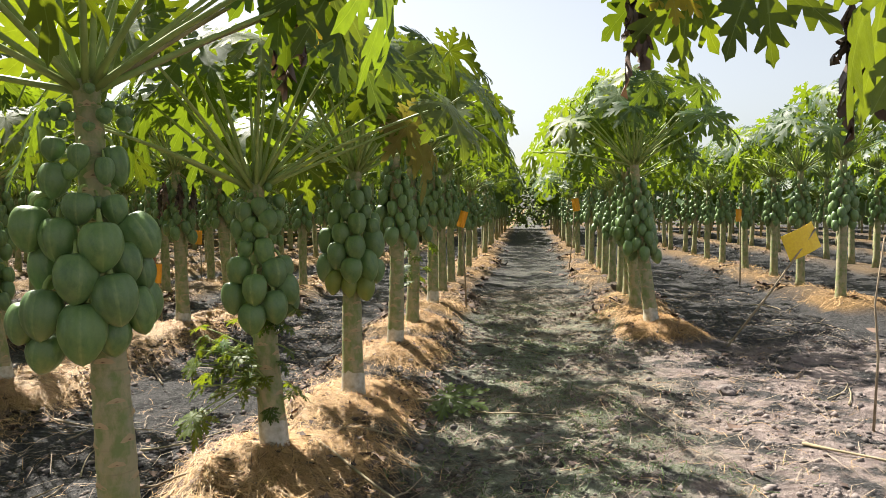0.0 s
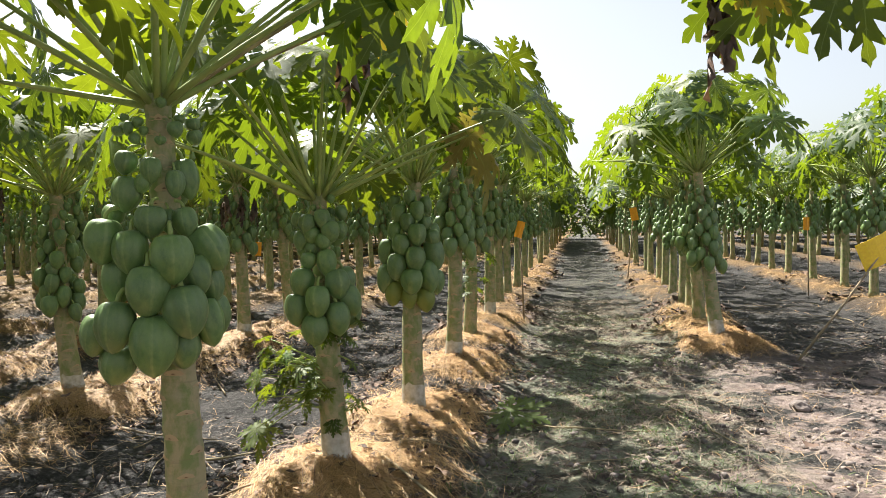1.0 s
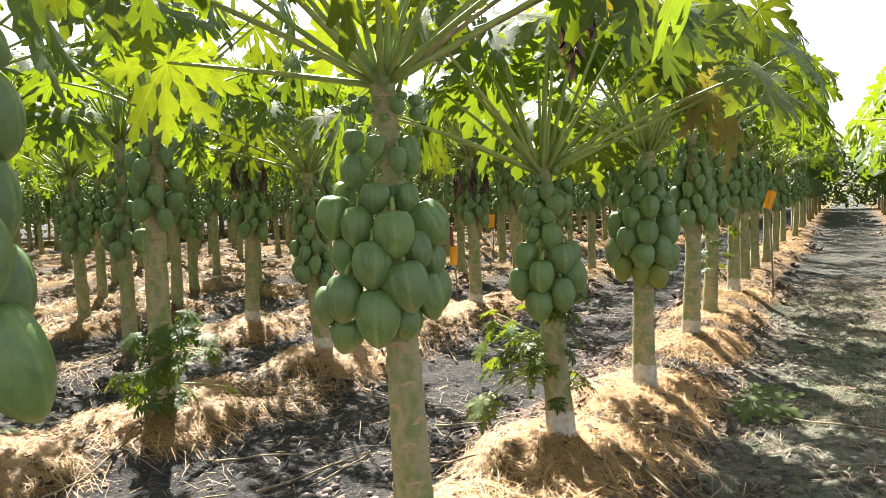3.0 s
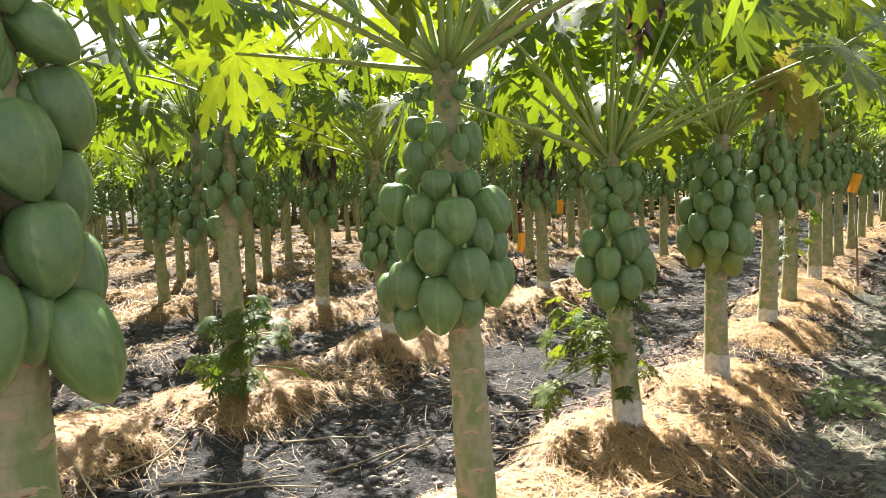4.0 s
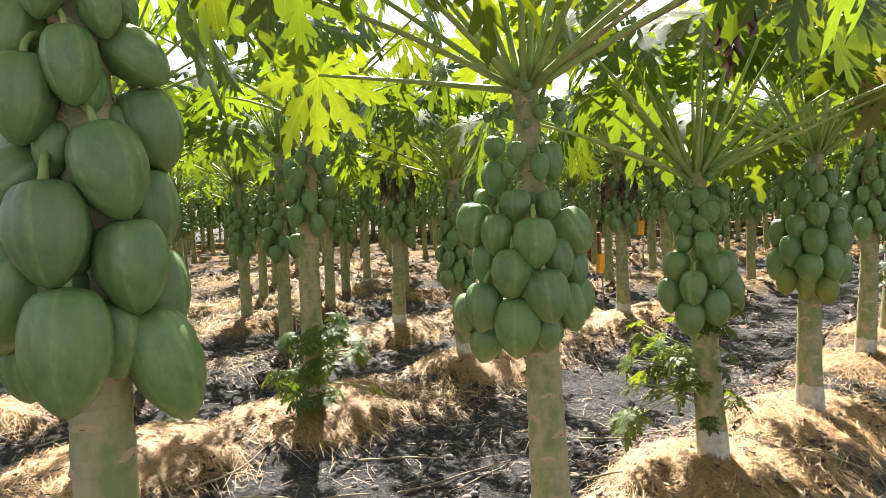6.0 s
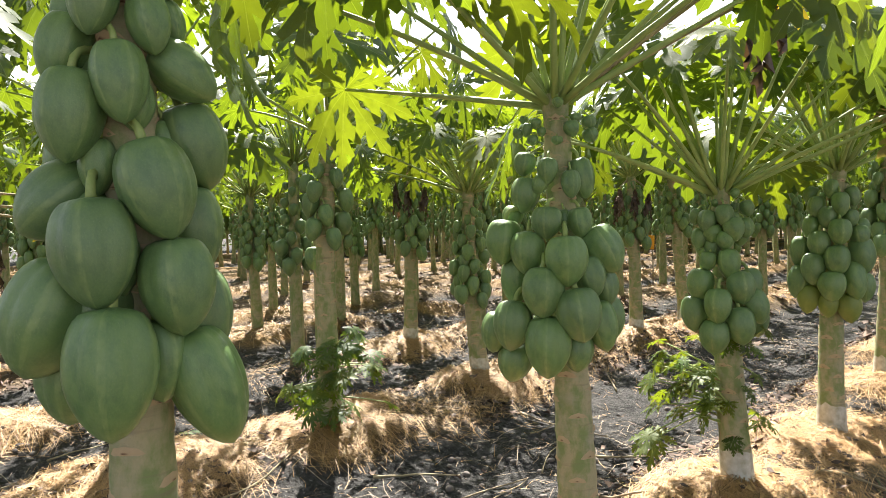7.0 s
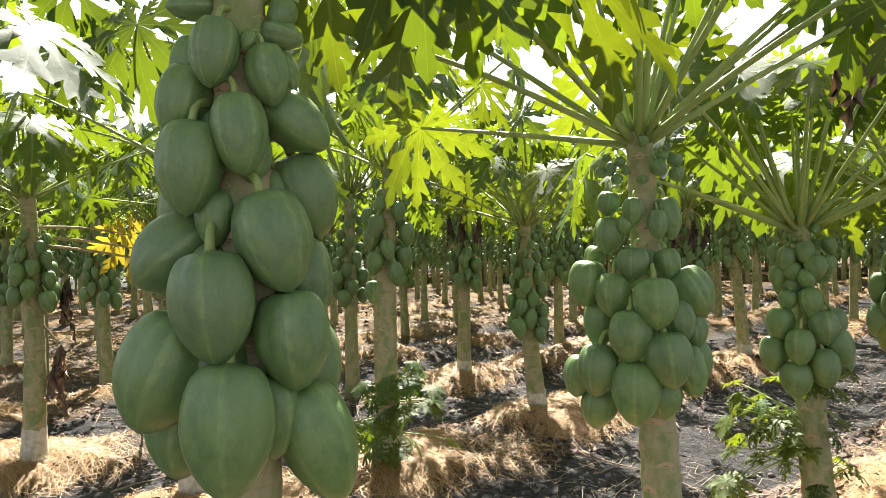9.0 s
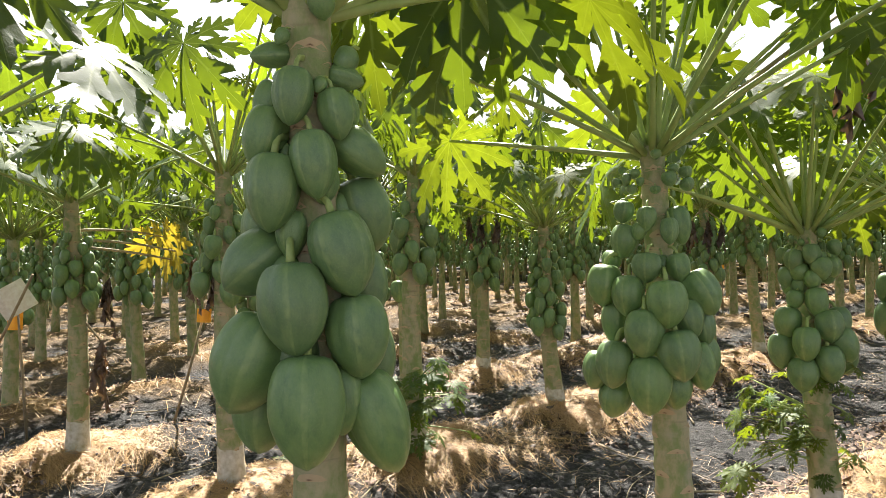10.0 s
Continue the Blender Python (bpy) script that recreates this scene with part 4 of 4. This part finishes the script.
strands("straw_mulch", x, y, rs.uniform(0.08, 0.3, len(x)), 0.005, 0.04, 74, M_STRAW, "loose golden rice straw mulch on the further ridges", "straw")
x, y = scatter(10000, -7, 4.5, 1.0, 14, 75, lambda a, b: np.clip((fbm(a, b, 1.2, 76) - 0.35) * 4, 0.1, 1) * (1 - 0.7 * ridge(a, b)))
strands("dry_twigs", x, y, rs.uniform(0.06, 0.34, len(x)), 0.0042, 0.02, 77, M_LITTER_PALE, "thin dry twigs and leaf ribs strewn over soil", "twigs")

x, y = scatter(16000, -0.3, 3.0, 1.8, 14, 82, lambda a, b: np.clip((fbm(a, b, 1.0, 83) - 0.36) * 4, 0.05, 1) * np.exp(-(((a - 0.8) / 1.1) ** 4)))
strands("dry_grass", x, y, rs.uniform(0.06, 0.28, len(x)), 0.003, 0.02, 84, M_LITTER_PALE, "thin dry grass trodden into the track", "dry grass")


# ---- low shoots on the trunks ----
def side_shoots(tree, rows, size, blades=None):
    """Small leaves on thin stalks that sprout low on a trunk: height, azimuth, elevation, length."""
    rng = random.Random(len(rows))
    for h, az, el, length in rows:
        pts, (v, f) = petiole_shape(az, el, length, 0.12, 5, 0.0045, 4)
        m = Matrix.Translation((0, 0, h))
        stalk = part("shoot_stalk", mesh_of("shoot_stalk", v, f, M_STALK, True), tree, m)
        part("shoot_leaf", rng.choice(blades or BLADES), stalk, blade_frame(pts, size * rng.uniform(0.75, 1.2), rng.uniform(15, 60), rng.uniform(-30, 30)))


shoots = random.Random(6)
side_shoots(tree_c, [(shoots.uniform(0.30, 0.52), shoots.uniform(150, 250), shoots.uniform(0, 55), shoots.uniform(0.10, 0.36)) for _ in range(20)], 0.095)
# shoots in sun: their brightness is put into the paler leaf colour
side_shoots(tree_c, [(shoots.uniform(0.38, 0.56), shoots.uniform(165, 225), shoots.uniform(8, 45), shoots.uniform(0.22, 0.46)) for _ in range(20)], 0.10, BLADES_PALE_SUNLIT)
side_shoots(tree_c, [(shoots.uniform(0.25, 0.72), shoots.uniform(-120, 60), shoots.uniform(-20, 50), shoots.uniform(0.06, 0.17)) for _ in range(12)], 0.075)
# two drooping leaves whose sun glare the paler leaf colour stands for
side_shoots(tree_c, [(0.46, 226, -14, 0.46), (0.44, 220, -18, 0.40)], 0.15, BLADES_PALE_SUNLIT)
tree_l = next(o for o in scene.objects if o.name.startswith("papaya_tree") and o.parent is None and (o.location.xy - Vector((-3.34, 3.67))).length < 0.01)
side_shoots(tree_l, [(shoots.uniform(0.12, 0.5), shoots.uniform(-130, 40), shoots.uniform(0, 55), shoots.uniform(0.12, 0.40)) for _ in range(32)], 0.13)
tree_d = next(o for o in scene.objects if o.name.startswith("papaya_tree") and o.parent is None and (o.location.xy - Vector((-0.70, 8.75))).length < 0.01)
side_shoots(tree_d, [(shoots.uniform(0.3, 0.85), shoots.uniform(-120, 60), shoots.uniform(0, 50), shoots.uniform(0.12, 0.3)) for _ in range(14)], 0.11)


# dead and yellow leaves that hang on the tree beside the leaning cane
tree_p = next(o for o in scene.objects if o.name.startswith("papaya_tree") and o.parent is None and (o.location.xy - Vector((-5.30, 2.03))).length < 0.01)
hang = random.Random(17)
for h, row, state in ((1.45, (70, -35, 0.26, 0.1, 0.40, 92), "withered"), (1.0, (66, -50, 0.24, 0.1, 0.48, 92), "withered"), (1.62, (100, 5, 0.75, 0.15, 0.42, 80), "yellow"),
                      (1.55, (92, 0, 0.95, 0.15, 0.42, 92), "withered"), (1.5, (96, -4, 1.2, 0.12, 0.42, 92), "withered")):
    add_leaf(tree_p, Vector((0, 0, h)), row, True, hang, state)


# ---- insect cards on canes ----
def height_at(x, y):
    return float(ground_height(np.array([float(x)]), np.array([float(y)]))[0])


def slab(w, h, t, cuts=4, curl=0.0):
    """A thin card, slightly bent, w wide and h high."""
    verts, faces = [], []
    for side in (0, 1):
        for i in range(cuts + 1):
            u = i / cuts - 0.5
            for z in (-0.5, 0.5):
                verts.append((u * w, curl * (u * u * 4) + (side - 0.5) * t, z * h))
    n = 2 * (cuts + 1)
    for i in range(cuts):
        a = 2 * i
        faces += [(a, a + 2, a + 3, a + 1), (n + a, n + a + 1, n + a + 3, n + a + 2), (a, n + a, n + a + 2, a + 2), (a + 1, a + 3, n + a + 3, n + a + 1)]
    faces += [(0, 1, n + 1, n), (n - 2, 2 * n - 2, 2 * n - 1, n - 1)]
    return verts, faces


def card_on_cane(foot, head, card, w, h, turn, mat, label, curl=0.02, roll=0):
    z = height_at(*foot) - 0.06
    ob = thing("insect_trap", pose(foot[0], foot[1], z), label, "insect trap", "insect traps between the rows")
    mid = ((head[0] - foot[0]) * 0.5 + 0.012, (head[1] - foot[1]) * 0.5, (head[2] - z) * 0.5 - 0.02)
    v, f = tube([(0, 0, 0), mid, (head[0] - foot[0], head[1] - foot[1], head[2] - z)], [0.013, 0.012, 0.010], 6)
    part("cane", mesh_of("cane", v, f, M_STALK_DRY, True), ob, None, "thin dry cane")
    v, f = slab(w, h, 0.004, 4, curl)
    part("card", mesh_of("card", v, f, mat), ob, pose(card[0] - foot[0], card[1] - foot[1], card[2] - z, 0, roll, turn))
    return ob


card_on_cane((2.75, 8.3), (3.80, 8.62, 1.22), (3.64, 8.56, 1.07), 0.40, 0.30, 15, M_CARD, "yellow sticky insect card on a leaning cane", 0.03, -24)
card_on_cane((-0.20, 10.6), (-0.26, 10.5, 1.38), (-0.23, 10.44, 1.31), 0.11, 0.23, 12, M_CARD_ORANGE, "rolled orange sticky insect card on a cane", 0.04, 16)
card_on_cane((-4.17, 9.42), (-4.19, 9.40, 0.72), (-4.18, 9.36, 0.64), 0.10, 0.26, 25, M_CARD_ORANGE, "rolled orange sticky insect card on a short cane", 0.04, 4)
card_on_cane((1.66, 18.0), (1.80, 17.98, 1.66), (1.82, 17.93, 1.52), 0.17, 0.30, 5, M_CARD_ORANGE, "orange sticky insect card on a cane", 0.03, -10)
card_on_cane((4.75, 14.9), (4.72, 14.9, 1.45), (4.71, 14.86, 1.28), 0.11, 0.24, 8, M_CARD_ORANGE, "orange sticky insect card on a cane", 0.03, 0)
card_on_cane((-6.36, 15.4), (-6.37, 15.4, 1.05), (-6.37, 15.35, 0.88), 0.14, 0.3, 25, M_CARD_ORANGE, "orange sticky insect card on a cane", 0.03, 3)
card_on_cane((-6.95, 1.55), (-5.55, 1.83, 1.42), (-5.95, 1.80, 1.22), 0.26, 0.24, 70, M_CARD_WHITE, "pale back of a sticky insect card on a leaning cane", 0.03, -30)
card_on_cane((-6.6, 2.05), (-6.6, 2.0, 1.2), (-6.6, 1.98, 1.02), 0.12, 0.2, 70, M_CARD_ORANGE, "orange sticky insect card on a cane", 0.03, 4)
card_on_cane((-5.75, 2.95), (-5.55, 3.2, 1.05), (-5.53, 3.18, 1.0), 0.12, 0.12, 60, M_CARD_ORANGE, "small orange sticky insect card on a leaning cane", 0.02, 4)
# a bare cane beside the track
v, f = tube([(0, 0, -0.06), (0.02, 0.0, 0.5), (0.0, 0.02, 0.85), (0.05, 0.02, 1.3)], [0.010, 0.009, 0.007, 0.005], 6)
cane = tagged(new("cane", mesh_of("cane", v, f, M_STALK_DRY, True)), "bare thin dry cane stuck in the soil", "cane")
cane.location = (2.96, 5.31, height_at(2.96, 5.31))


# ---- fallen leaf stalks and leaves ----
def fallen_stalk(x0, y0, x1, y1, r, mat, label, seed, lift=0.0):
    """A fallen leaf stalk that lies along the ground."""
    rng = random.Random(seed)
    r *= 0.8
    mid = Vector(((x0 + x1) / 2, (y0 + y1) / 2, 0))
    n = 6
    side = Vector((-(y1 - y0), x1 - x0, 0)) * rng.uniform(-0.09, 0.09)
    pts = []
    for i in range(n + 1):
        u = i / n
        p = Vector((x0, y0, 0)).lerp(Vector((x1, y1, 0)), u) + side * (4 * u * (1 - u))
        p.z = height_at(p.x, p.y) + r + 0.008 + lift * u
        pts.append(p)
    top = [max(pts[max(i - 1, 0)].z, p.z, pts[min(i + 1, n)].z) * 0.5 + p.z * 0.5 for i, p in enumerate(pts)]
    for p, z in zip(pts, top):
        p.z = z
    base = pts[0].copy()
    v, f = tube([p - base for p in pts], [r * (1.5 if i == 0 else 1.1 - 0.5 * i / n) for i in range(n + 1)], 6)
    ob = tagged(new("fallen_leaf_stalk", mesh_of("fallen_leaf_stalk", v, f, mat, True)), label, "leaf stalk", "fallen leaf stalks on the ground")
    ob.location = base
    return ob


GREEN_STALK, DRY_STALK, PALE_STALK = "fallen green papaya leaf stalk on straw", "dry brown papaya leaf stalk on the soil", "pale dry papaya leaf stalk on the soil"
fallen_stalk(-0.608, 4.312, 0.238, 3.664, 0.012, M_STALK_FADED, GREEN_STALK, 1)
fallen_stalk(-0.482, 4.481, -0.10, 4.66, 0.010, M_STALK_FADED, GREEN_STALK, 2)
fallen_stalk(0.10, 5.65, 1.05, 5.452, 0.010, M_STALK_FADED, GREEN_STALK, 3)
fallen_stalk(-1.55, 3.85, -0.75, 3.75, 0.009, M_STALK_DRY, DRY_STALK, 4)
fallen_stalk(-2.617, 3.34, -2.25, 3.70, 0.009, M_STALK_FADED, PALE_STALK, 5)
fallen_stalk(-2.56, 2.55, -2.0, 3.0, 0.008, M_STALK_FADED, PALE_STALK, 6)
fallen_stalk(-2.1, 3.15, -1.9, 3.9, 0.008, M_STALK_DRY, DRY_STALK, 7)
fallen_stalk(-2.75, 2.6, -2.2, 3.05, 0.009, M_STALK_FADED, PALE_STALK, 8)
fallen_stalk(-3.35, 2.40, -2.72, 2.27, 0.010, M_STALK_FADED, PALE_STALK, 9)
fallen_stalk(-1.75, 4.45, -1.2, 4.75, 0.009, M_STALK_FADED, PALE_STALK, 10)
fallen_stalk(-2.7, 5.0, -1.9, 4.9, 0.009, M_STALK_DRY, DRY_STALK, 12)
fallen_stalk(2.4, 5.0, 3.3, 4.2, 0.011, M_STALK_FADED, PALE_STALK, 13)
fallen_stalk(1.5, 5.8, 1.62, 5.2, 0.010, M_STALK_FADED, PALE_STALK, 14)
sticks = random.Random(90)
n = 0
while n < 95:
    x, y = sticks.uniform(-8, 4.5), 1.2 + 13 * sticks.random() ** 1.3
    if float(ridge(np.array([x]), np.array([y]))[0]) > 0.6 and sticks.random() < 0.6:
        continue
    if any((x - a) ** 2 + (y - b) ** 2 < 0.5 ** 2 for a, b in taken) or math.hypot(x - 0.5, y - 0.2) < 1.8:
        continue
    a, ln = sticks.uniform(0, math.pi), sticks.uniform(0.2, 0.85)
    dry = sticks.random() < 0.45
    fallen_stalk(x, y, x + ln * math.cos(a), y + ln * math.sin(a), sticks.uniform(0.004, 0.009), M_STALK_DRY if dry else M_STALK_FADED, DRY_STALK if dry else PALE_STALK, 100 + n)
    n += 1

# a fallen green leaf beside the ridge
fallen = thing("fallen_leaf", pose(0.05, 5.62, height_at(0.05, 5.62) + 0.06), "fallen green papaya leaf lying on dark litter", "leaf")
pts, (v, f) = petiole_shape(165, 2, 0.75, 0.02, 6, 0.010, 5)
part("leaf_stalk", mesh_of("leaf_stalk", v, f, M_STALK_FADED, True), fallen)
part("leaf_blade", BLADES_PALE_SUNLIT[1], fallen, pose(0.02, 0, 0.05, 16, 4, -20) @ Matrix.Diagonal((0.36, 0.36, 0.16, 1)), "pale wilting leaf blade")
fallen2 = thing("fallen_leaf", pose(-3.95, 3.02, height_at(-3.95, 3.02) + 0.05), "fallen pale green papaya leaf lying on straw", "leaf")
pts, (v, f) = petiole_shape(-10, 4, 0.5, 0.03, 6, 0.009, 5)
part("leaf_stalk", mesh_of("leaf_stalk", v, f, M_STALK_FADED, True), fallen2)
part("leaf_blade", BLADES[4], fallen2, pose(-0.02, 0, 0.02, 8, -6, 160) @ Matrix.Diagonal((0.2, 0.2, 0.16, 1)))


def bevelled_box(w, d, h, bevel):
    bm = bmesh.new()
    bmesh.ops.create_cube(bm, size=1)
    for vert in bm.verts:
        vert.co = (vert.co.x * w, vert.co.y * d, (vert.co.z + 0.5) * h)
    bmesh.ops.bevel(bm, geom=list(bm.edges), offset=bevel, segments=2, affect="EDGES")
    me = bpy.data.meshes.new("box")
    bm.to_mesh(me)
    bm.free()
    return me


# a red box far down between the rows
red = thing("storage_box", pose(-9.22, 18.2, height_at(-9.22, 18.2) - 0.01, 0, 0, 20), "faded red metal box standing on the ground", "box")
for name, me, z in (("body", bevelled_box(0.6, 0.4, 0.52, 0.015), 0.0), ("lid", bevelled_box(0.64, 0.44, 0.06, 0.012), 0.52)):
    me.materials.append(M_BRICK)
    part(name, me, red, pose(0, 0, z))

# a stone on the bare soil
stone_bm = bmesh.new()
bmesh.ops.create_icosphere(stone_bm, subdivisions=3, radius=0.075)
for vert in stone_bm.verts:
    vert.co *= 1 + 0.35 * (noise.noise(vert.co * 14) + 0.4 * noise.noise(vert.co * 40))
    vert.co.z *= 0.65
stone_me = bpy.data.meshes.new("stone")
stone_bm.to_mesh(stone_me)
stone_bm.free()
stone_me.materials.append(M_CLOD)
stone = tagged(new("stone", stone_me), "grey-brown lump of dried soil on bare ground", "clod")
stone.location = (2.27, 6.3, height_at(2.27, 6.3) + 0.03)


# ---- litter, clods and weeds ----
def flakes(name, x, y, size, seed, mat, label, category, lift=0.03):
    """Curled scraps of dead leaf, one mesh."""
    rs = np.random.RandomState(seed)
    n = len(x)
    a = rs.uniform(0, 2 * np.pi, n)
    ca, sa = np.cos(a), np.sin(a)
    z = ground_height(x, y) + 0.01 + lift * rs.uniform(0, 1, n) ** 2
    co = np.zeros((n, 6, 3))
    for k, (u, w, c) in enumerate(((-1, 0.0, 0.5), (-0.25, -0.5, 0.1), (-0.3, 0.5, 0.45), (0.45, -0.45, 0.2), (0.4, 0.4, -0.05), (1.0, 0.05, 0.6))):
        du, dw = size * (u + rs.normal(0, 0.18, n)), size * (w + rs.normal(0, 0.14, n))
        co[:, k] = np.stack([x + ca * du - sa * dw, y + sa * du + ca * dw, z + size * (c + rs.normal(0, 0.3, n)) * 0.7], -1)
    base = np.arange(n)[:, None] * 6
    tris = np.concatenate([base + [0, 1, 2], base + [1, 3, 2], base + [2, 3, 4], base + [3, 5, 4]], 1).reshape(-1, 3)
    me = bpy.data.meshes.new(name)
    me.vertices.add(n * 6)
    me.vertices.foreach_set("co", co.ravel())
    me.loops.add(tris.size)
    me.loops.foreach_set("vertex_index", tris.ravel())
    me.polygons.add(len(tris))
    me.polygons.foreach_set("loop_start", np.arange(0, tris.size, 3))
    me.update(calc_edges=True)
    me.materials.append(mat)
    return tagged(new(name, me), label, category, kind="stuff")


def side_weight(x, y):
    """Litter gathers on the flanks of the ridges, in drifts."""
    r = ridge(x, y)
    return (0.03 + 0.97 * np.clip(4 * r * (1 - r) + 0.25 * r, 0, 1)) * np.clip((fbm(x, y, 1.4, 91) - 0.42) * 6, 0.03, 1)


x, y = scatter(60000, -8, 4.5, 1.0, 13, 93, side_weight)
flakes("leaf_litter", x, y, 0.012 + 0.036 * rs.uniform(0, 1, len(x)) ** 2, 94, M_LITTER, "dark brown curled dead leaf scraps along the ridges", "leaf litter")
x, y = scatter(9000, -16, 8, 9, 30, 95, side_weight)
flakes("leaf_litter", x, y, rs.uniform(0.04, 0.12, len(x)), 96, M_LITTER, "dark brown dead leaf scraps between further rows", "leaf litter")


def clods(n, seed):
    """Lumps of soil, one mesh."""
    rs = np.random.RandomState(seed)
    ico = bmesh.new()
    bmesh.ops.create_icosphere(ico, subdivisions=1, radius=1)
    unit = np.array([v.co[:] for v in ico.verts])
    tri = np.array([[v.index for v in f.verts] for f in ico.faces])
    ico.free()
    x, y = scatter(n, -7, 4.5, 1.0, 11, seed, lambda a, b: np.clip((fbm(a, b, 1.8, 97) - 0.4) * 4, 0.05, 1) * (1 - 0.8 * ridge(a, b)))
    m = len(x)
    size = 0.005 + 0.024 * rs.uniform(0, 1, m) ** 3
    co = unit[None] * (1 + rs.normal(0, 0.22, (m, len(unit), 1))) * size[:, None, None] * np.array([1, 1, 0.75])
    co[:, :, 0] += x[:, None]
    co[:, :, 1] += y[:, None]
    co[:, :, 2] += (ground_height(x, y) + size * 0.3)[:, None]
    faces = (tri[None] + (np.arange(m) * len(unit))[:, None, None]).reshape(-1, 3)
    me = bpy.data.meshes.new("soil_clods")
    me.vertices.add(m * len(unit))
    me.vertices.foreach_set("co", co.ravel())
    me.loops.add(faces.size)
    me.loops.foreach_set("vertex_index", faces.ravel())
    me.polygons.add(len(faces))
    me.polygons.foreach_set("loop_start", np.arange(0, faces.size, 3))
    me.update(calc_edges=True)
    me.materials.append(M_CLOD)
    tagged(new("soil_clods", me), "crumbled clods of dark soil in the furrows", "soil clods", kind="stuff")


clods(26000, 98)
x, y = scatter(40000, -2.5, 4.0, 1.5, 12, 99, lambda a, b: np.exp(-(((a - 0.9) / 0.8) ** 2)) * np.clip((fbm(a, b, 1.6, 101) - 0.48) * 8, 0, 1))
strands("low_weeds", x, y, rs.uniform(0.03, 0.09, len(x)), 0.006, 0.03, 102, M_WEED, "sparse low green weeds on the track", "weeds")


# ---- hedge behind the rows ----
def hedge(points, seed, height):
    """Leafy growth that closes the view at the rows' ends, one mesh of small leaves."""
    rs = np.random.RandomState(seed)
    n = len(points)
    p = np.array(points)
    p[:, 2] = height * rs.uniform(0.02, 1, n) ** 0.8 * (0.7 + 0.5 * fbm(p[:, 0], p[:, 1], 0.35, 111))
    a, e = rs.uniform(0, 2 * np.pi, n), rs.normal(0, 0.5, n)
    s = rs.uniform(0.10, 0.32, n)
    d = np.stack([np.cos(a) * np.cos(e), np.sin(a) * np.cos(e), np.sin(e)], -1)
    w = np.stack([-np.sin(a), np.cos(a), rs.normal(0, 0.5, n)], -1)
    co = np.stack([p - d * s[:, None], p + w * s[:, None] * 0.4, p + d * s[:, None], p - w * s[:, None] * 0.4], 1)
    me = bpy.data.meshes.new("hedge")
    me.vertices.add(4 * n)
    me.vertices.foreach_set("co", co.ravel())
    me.loops.add(4 * n)
    me.loops.foreach_set("vertex_index", np.arange(4 * n))
    me.polygons.add(n)
    me.polygons.foreach_set("loop_start", np.arange(0, 4 * n, 4))
    me.update(calc_edges=True)
    me.materials.append(M_HEDGE)
    tagged(new("hedge", me), "hedge beyond the row ends, coloured pale for backlight and haze", "hedge", kind="stuff")


rs2 = np.random.RandomState(120)
hedge(np.stack([rs2.uniform(-45, 32, 40000), 49.5 + np.abs(rs2.normal(0, 1.2, 40000)), np.zeros(40000)], -1), 121, 4.2)
hedge(np.stack([-34 - np.abs(rs2.normal(0, 1.2, 16000)), rs2.uniform(-12, 50, 16000), np.zeros(16000)], -1), 122, 3.6)
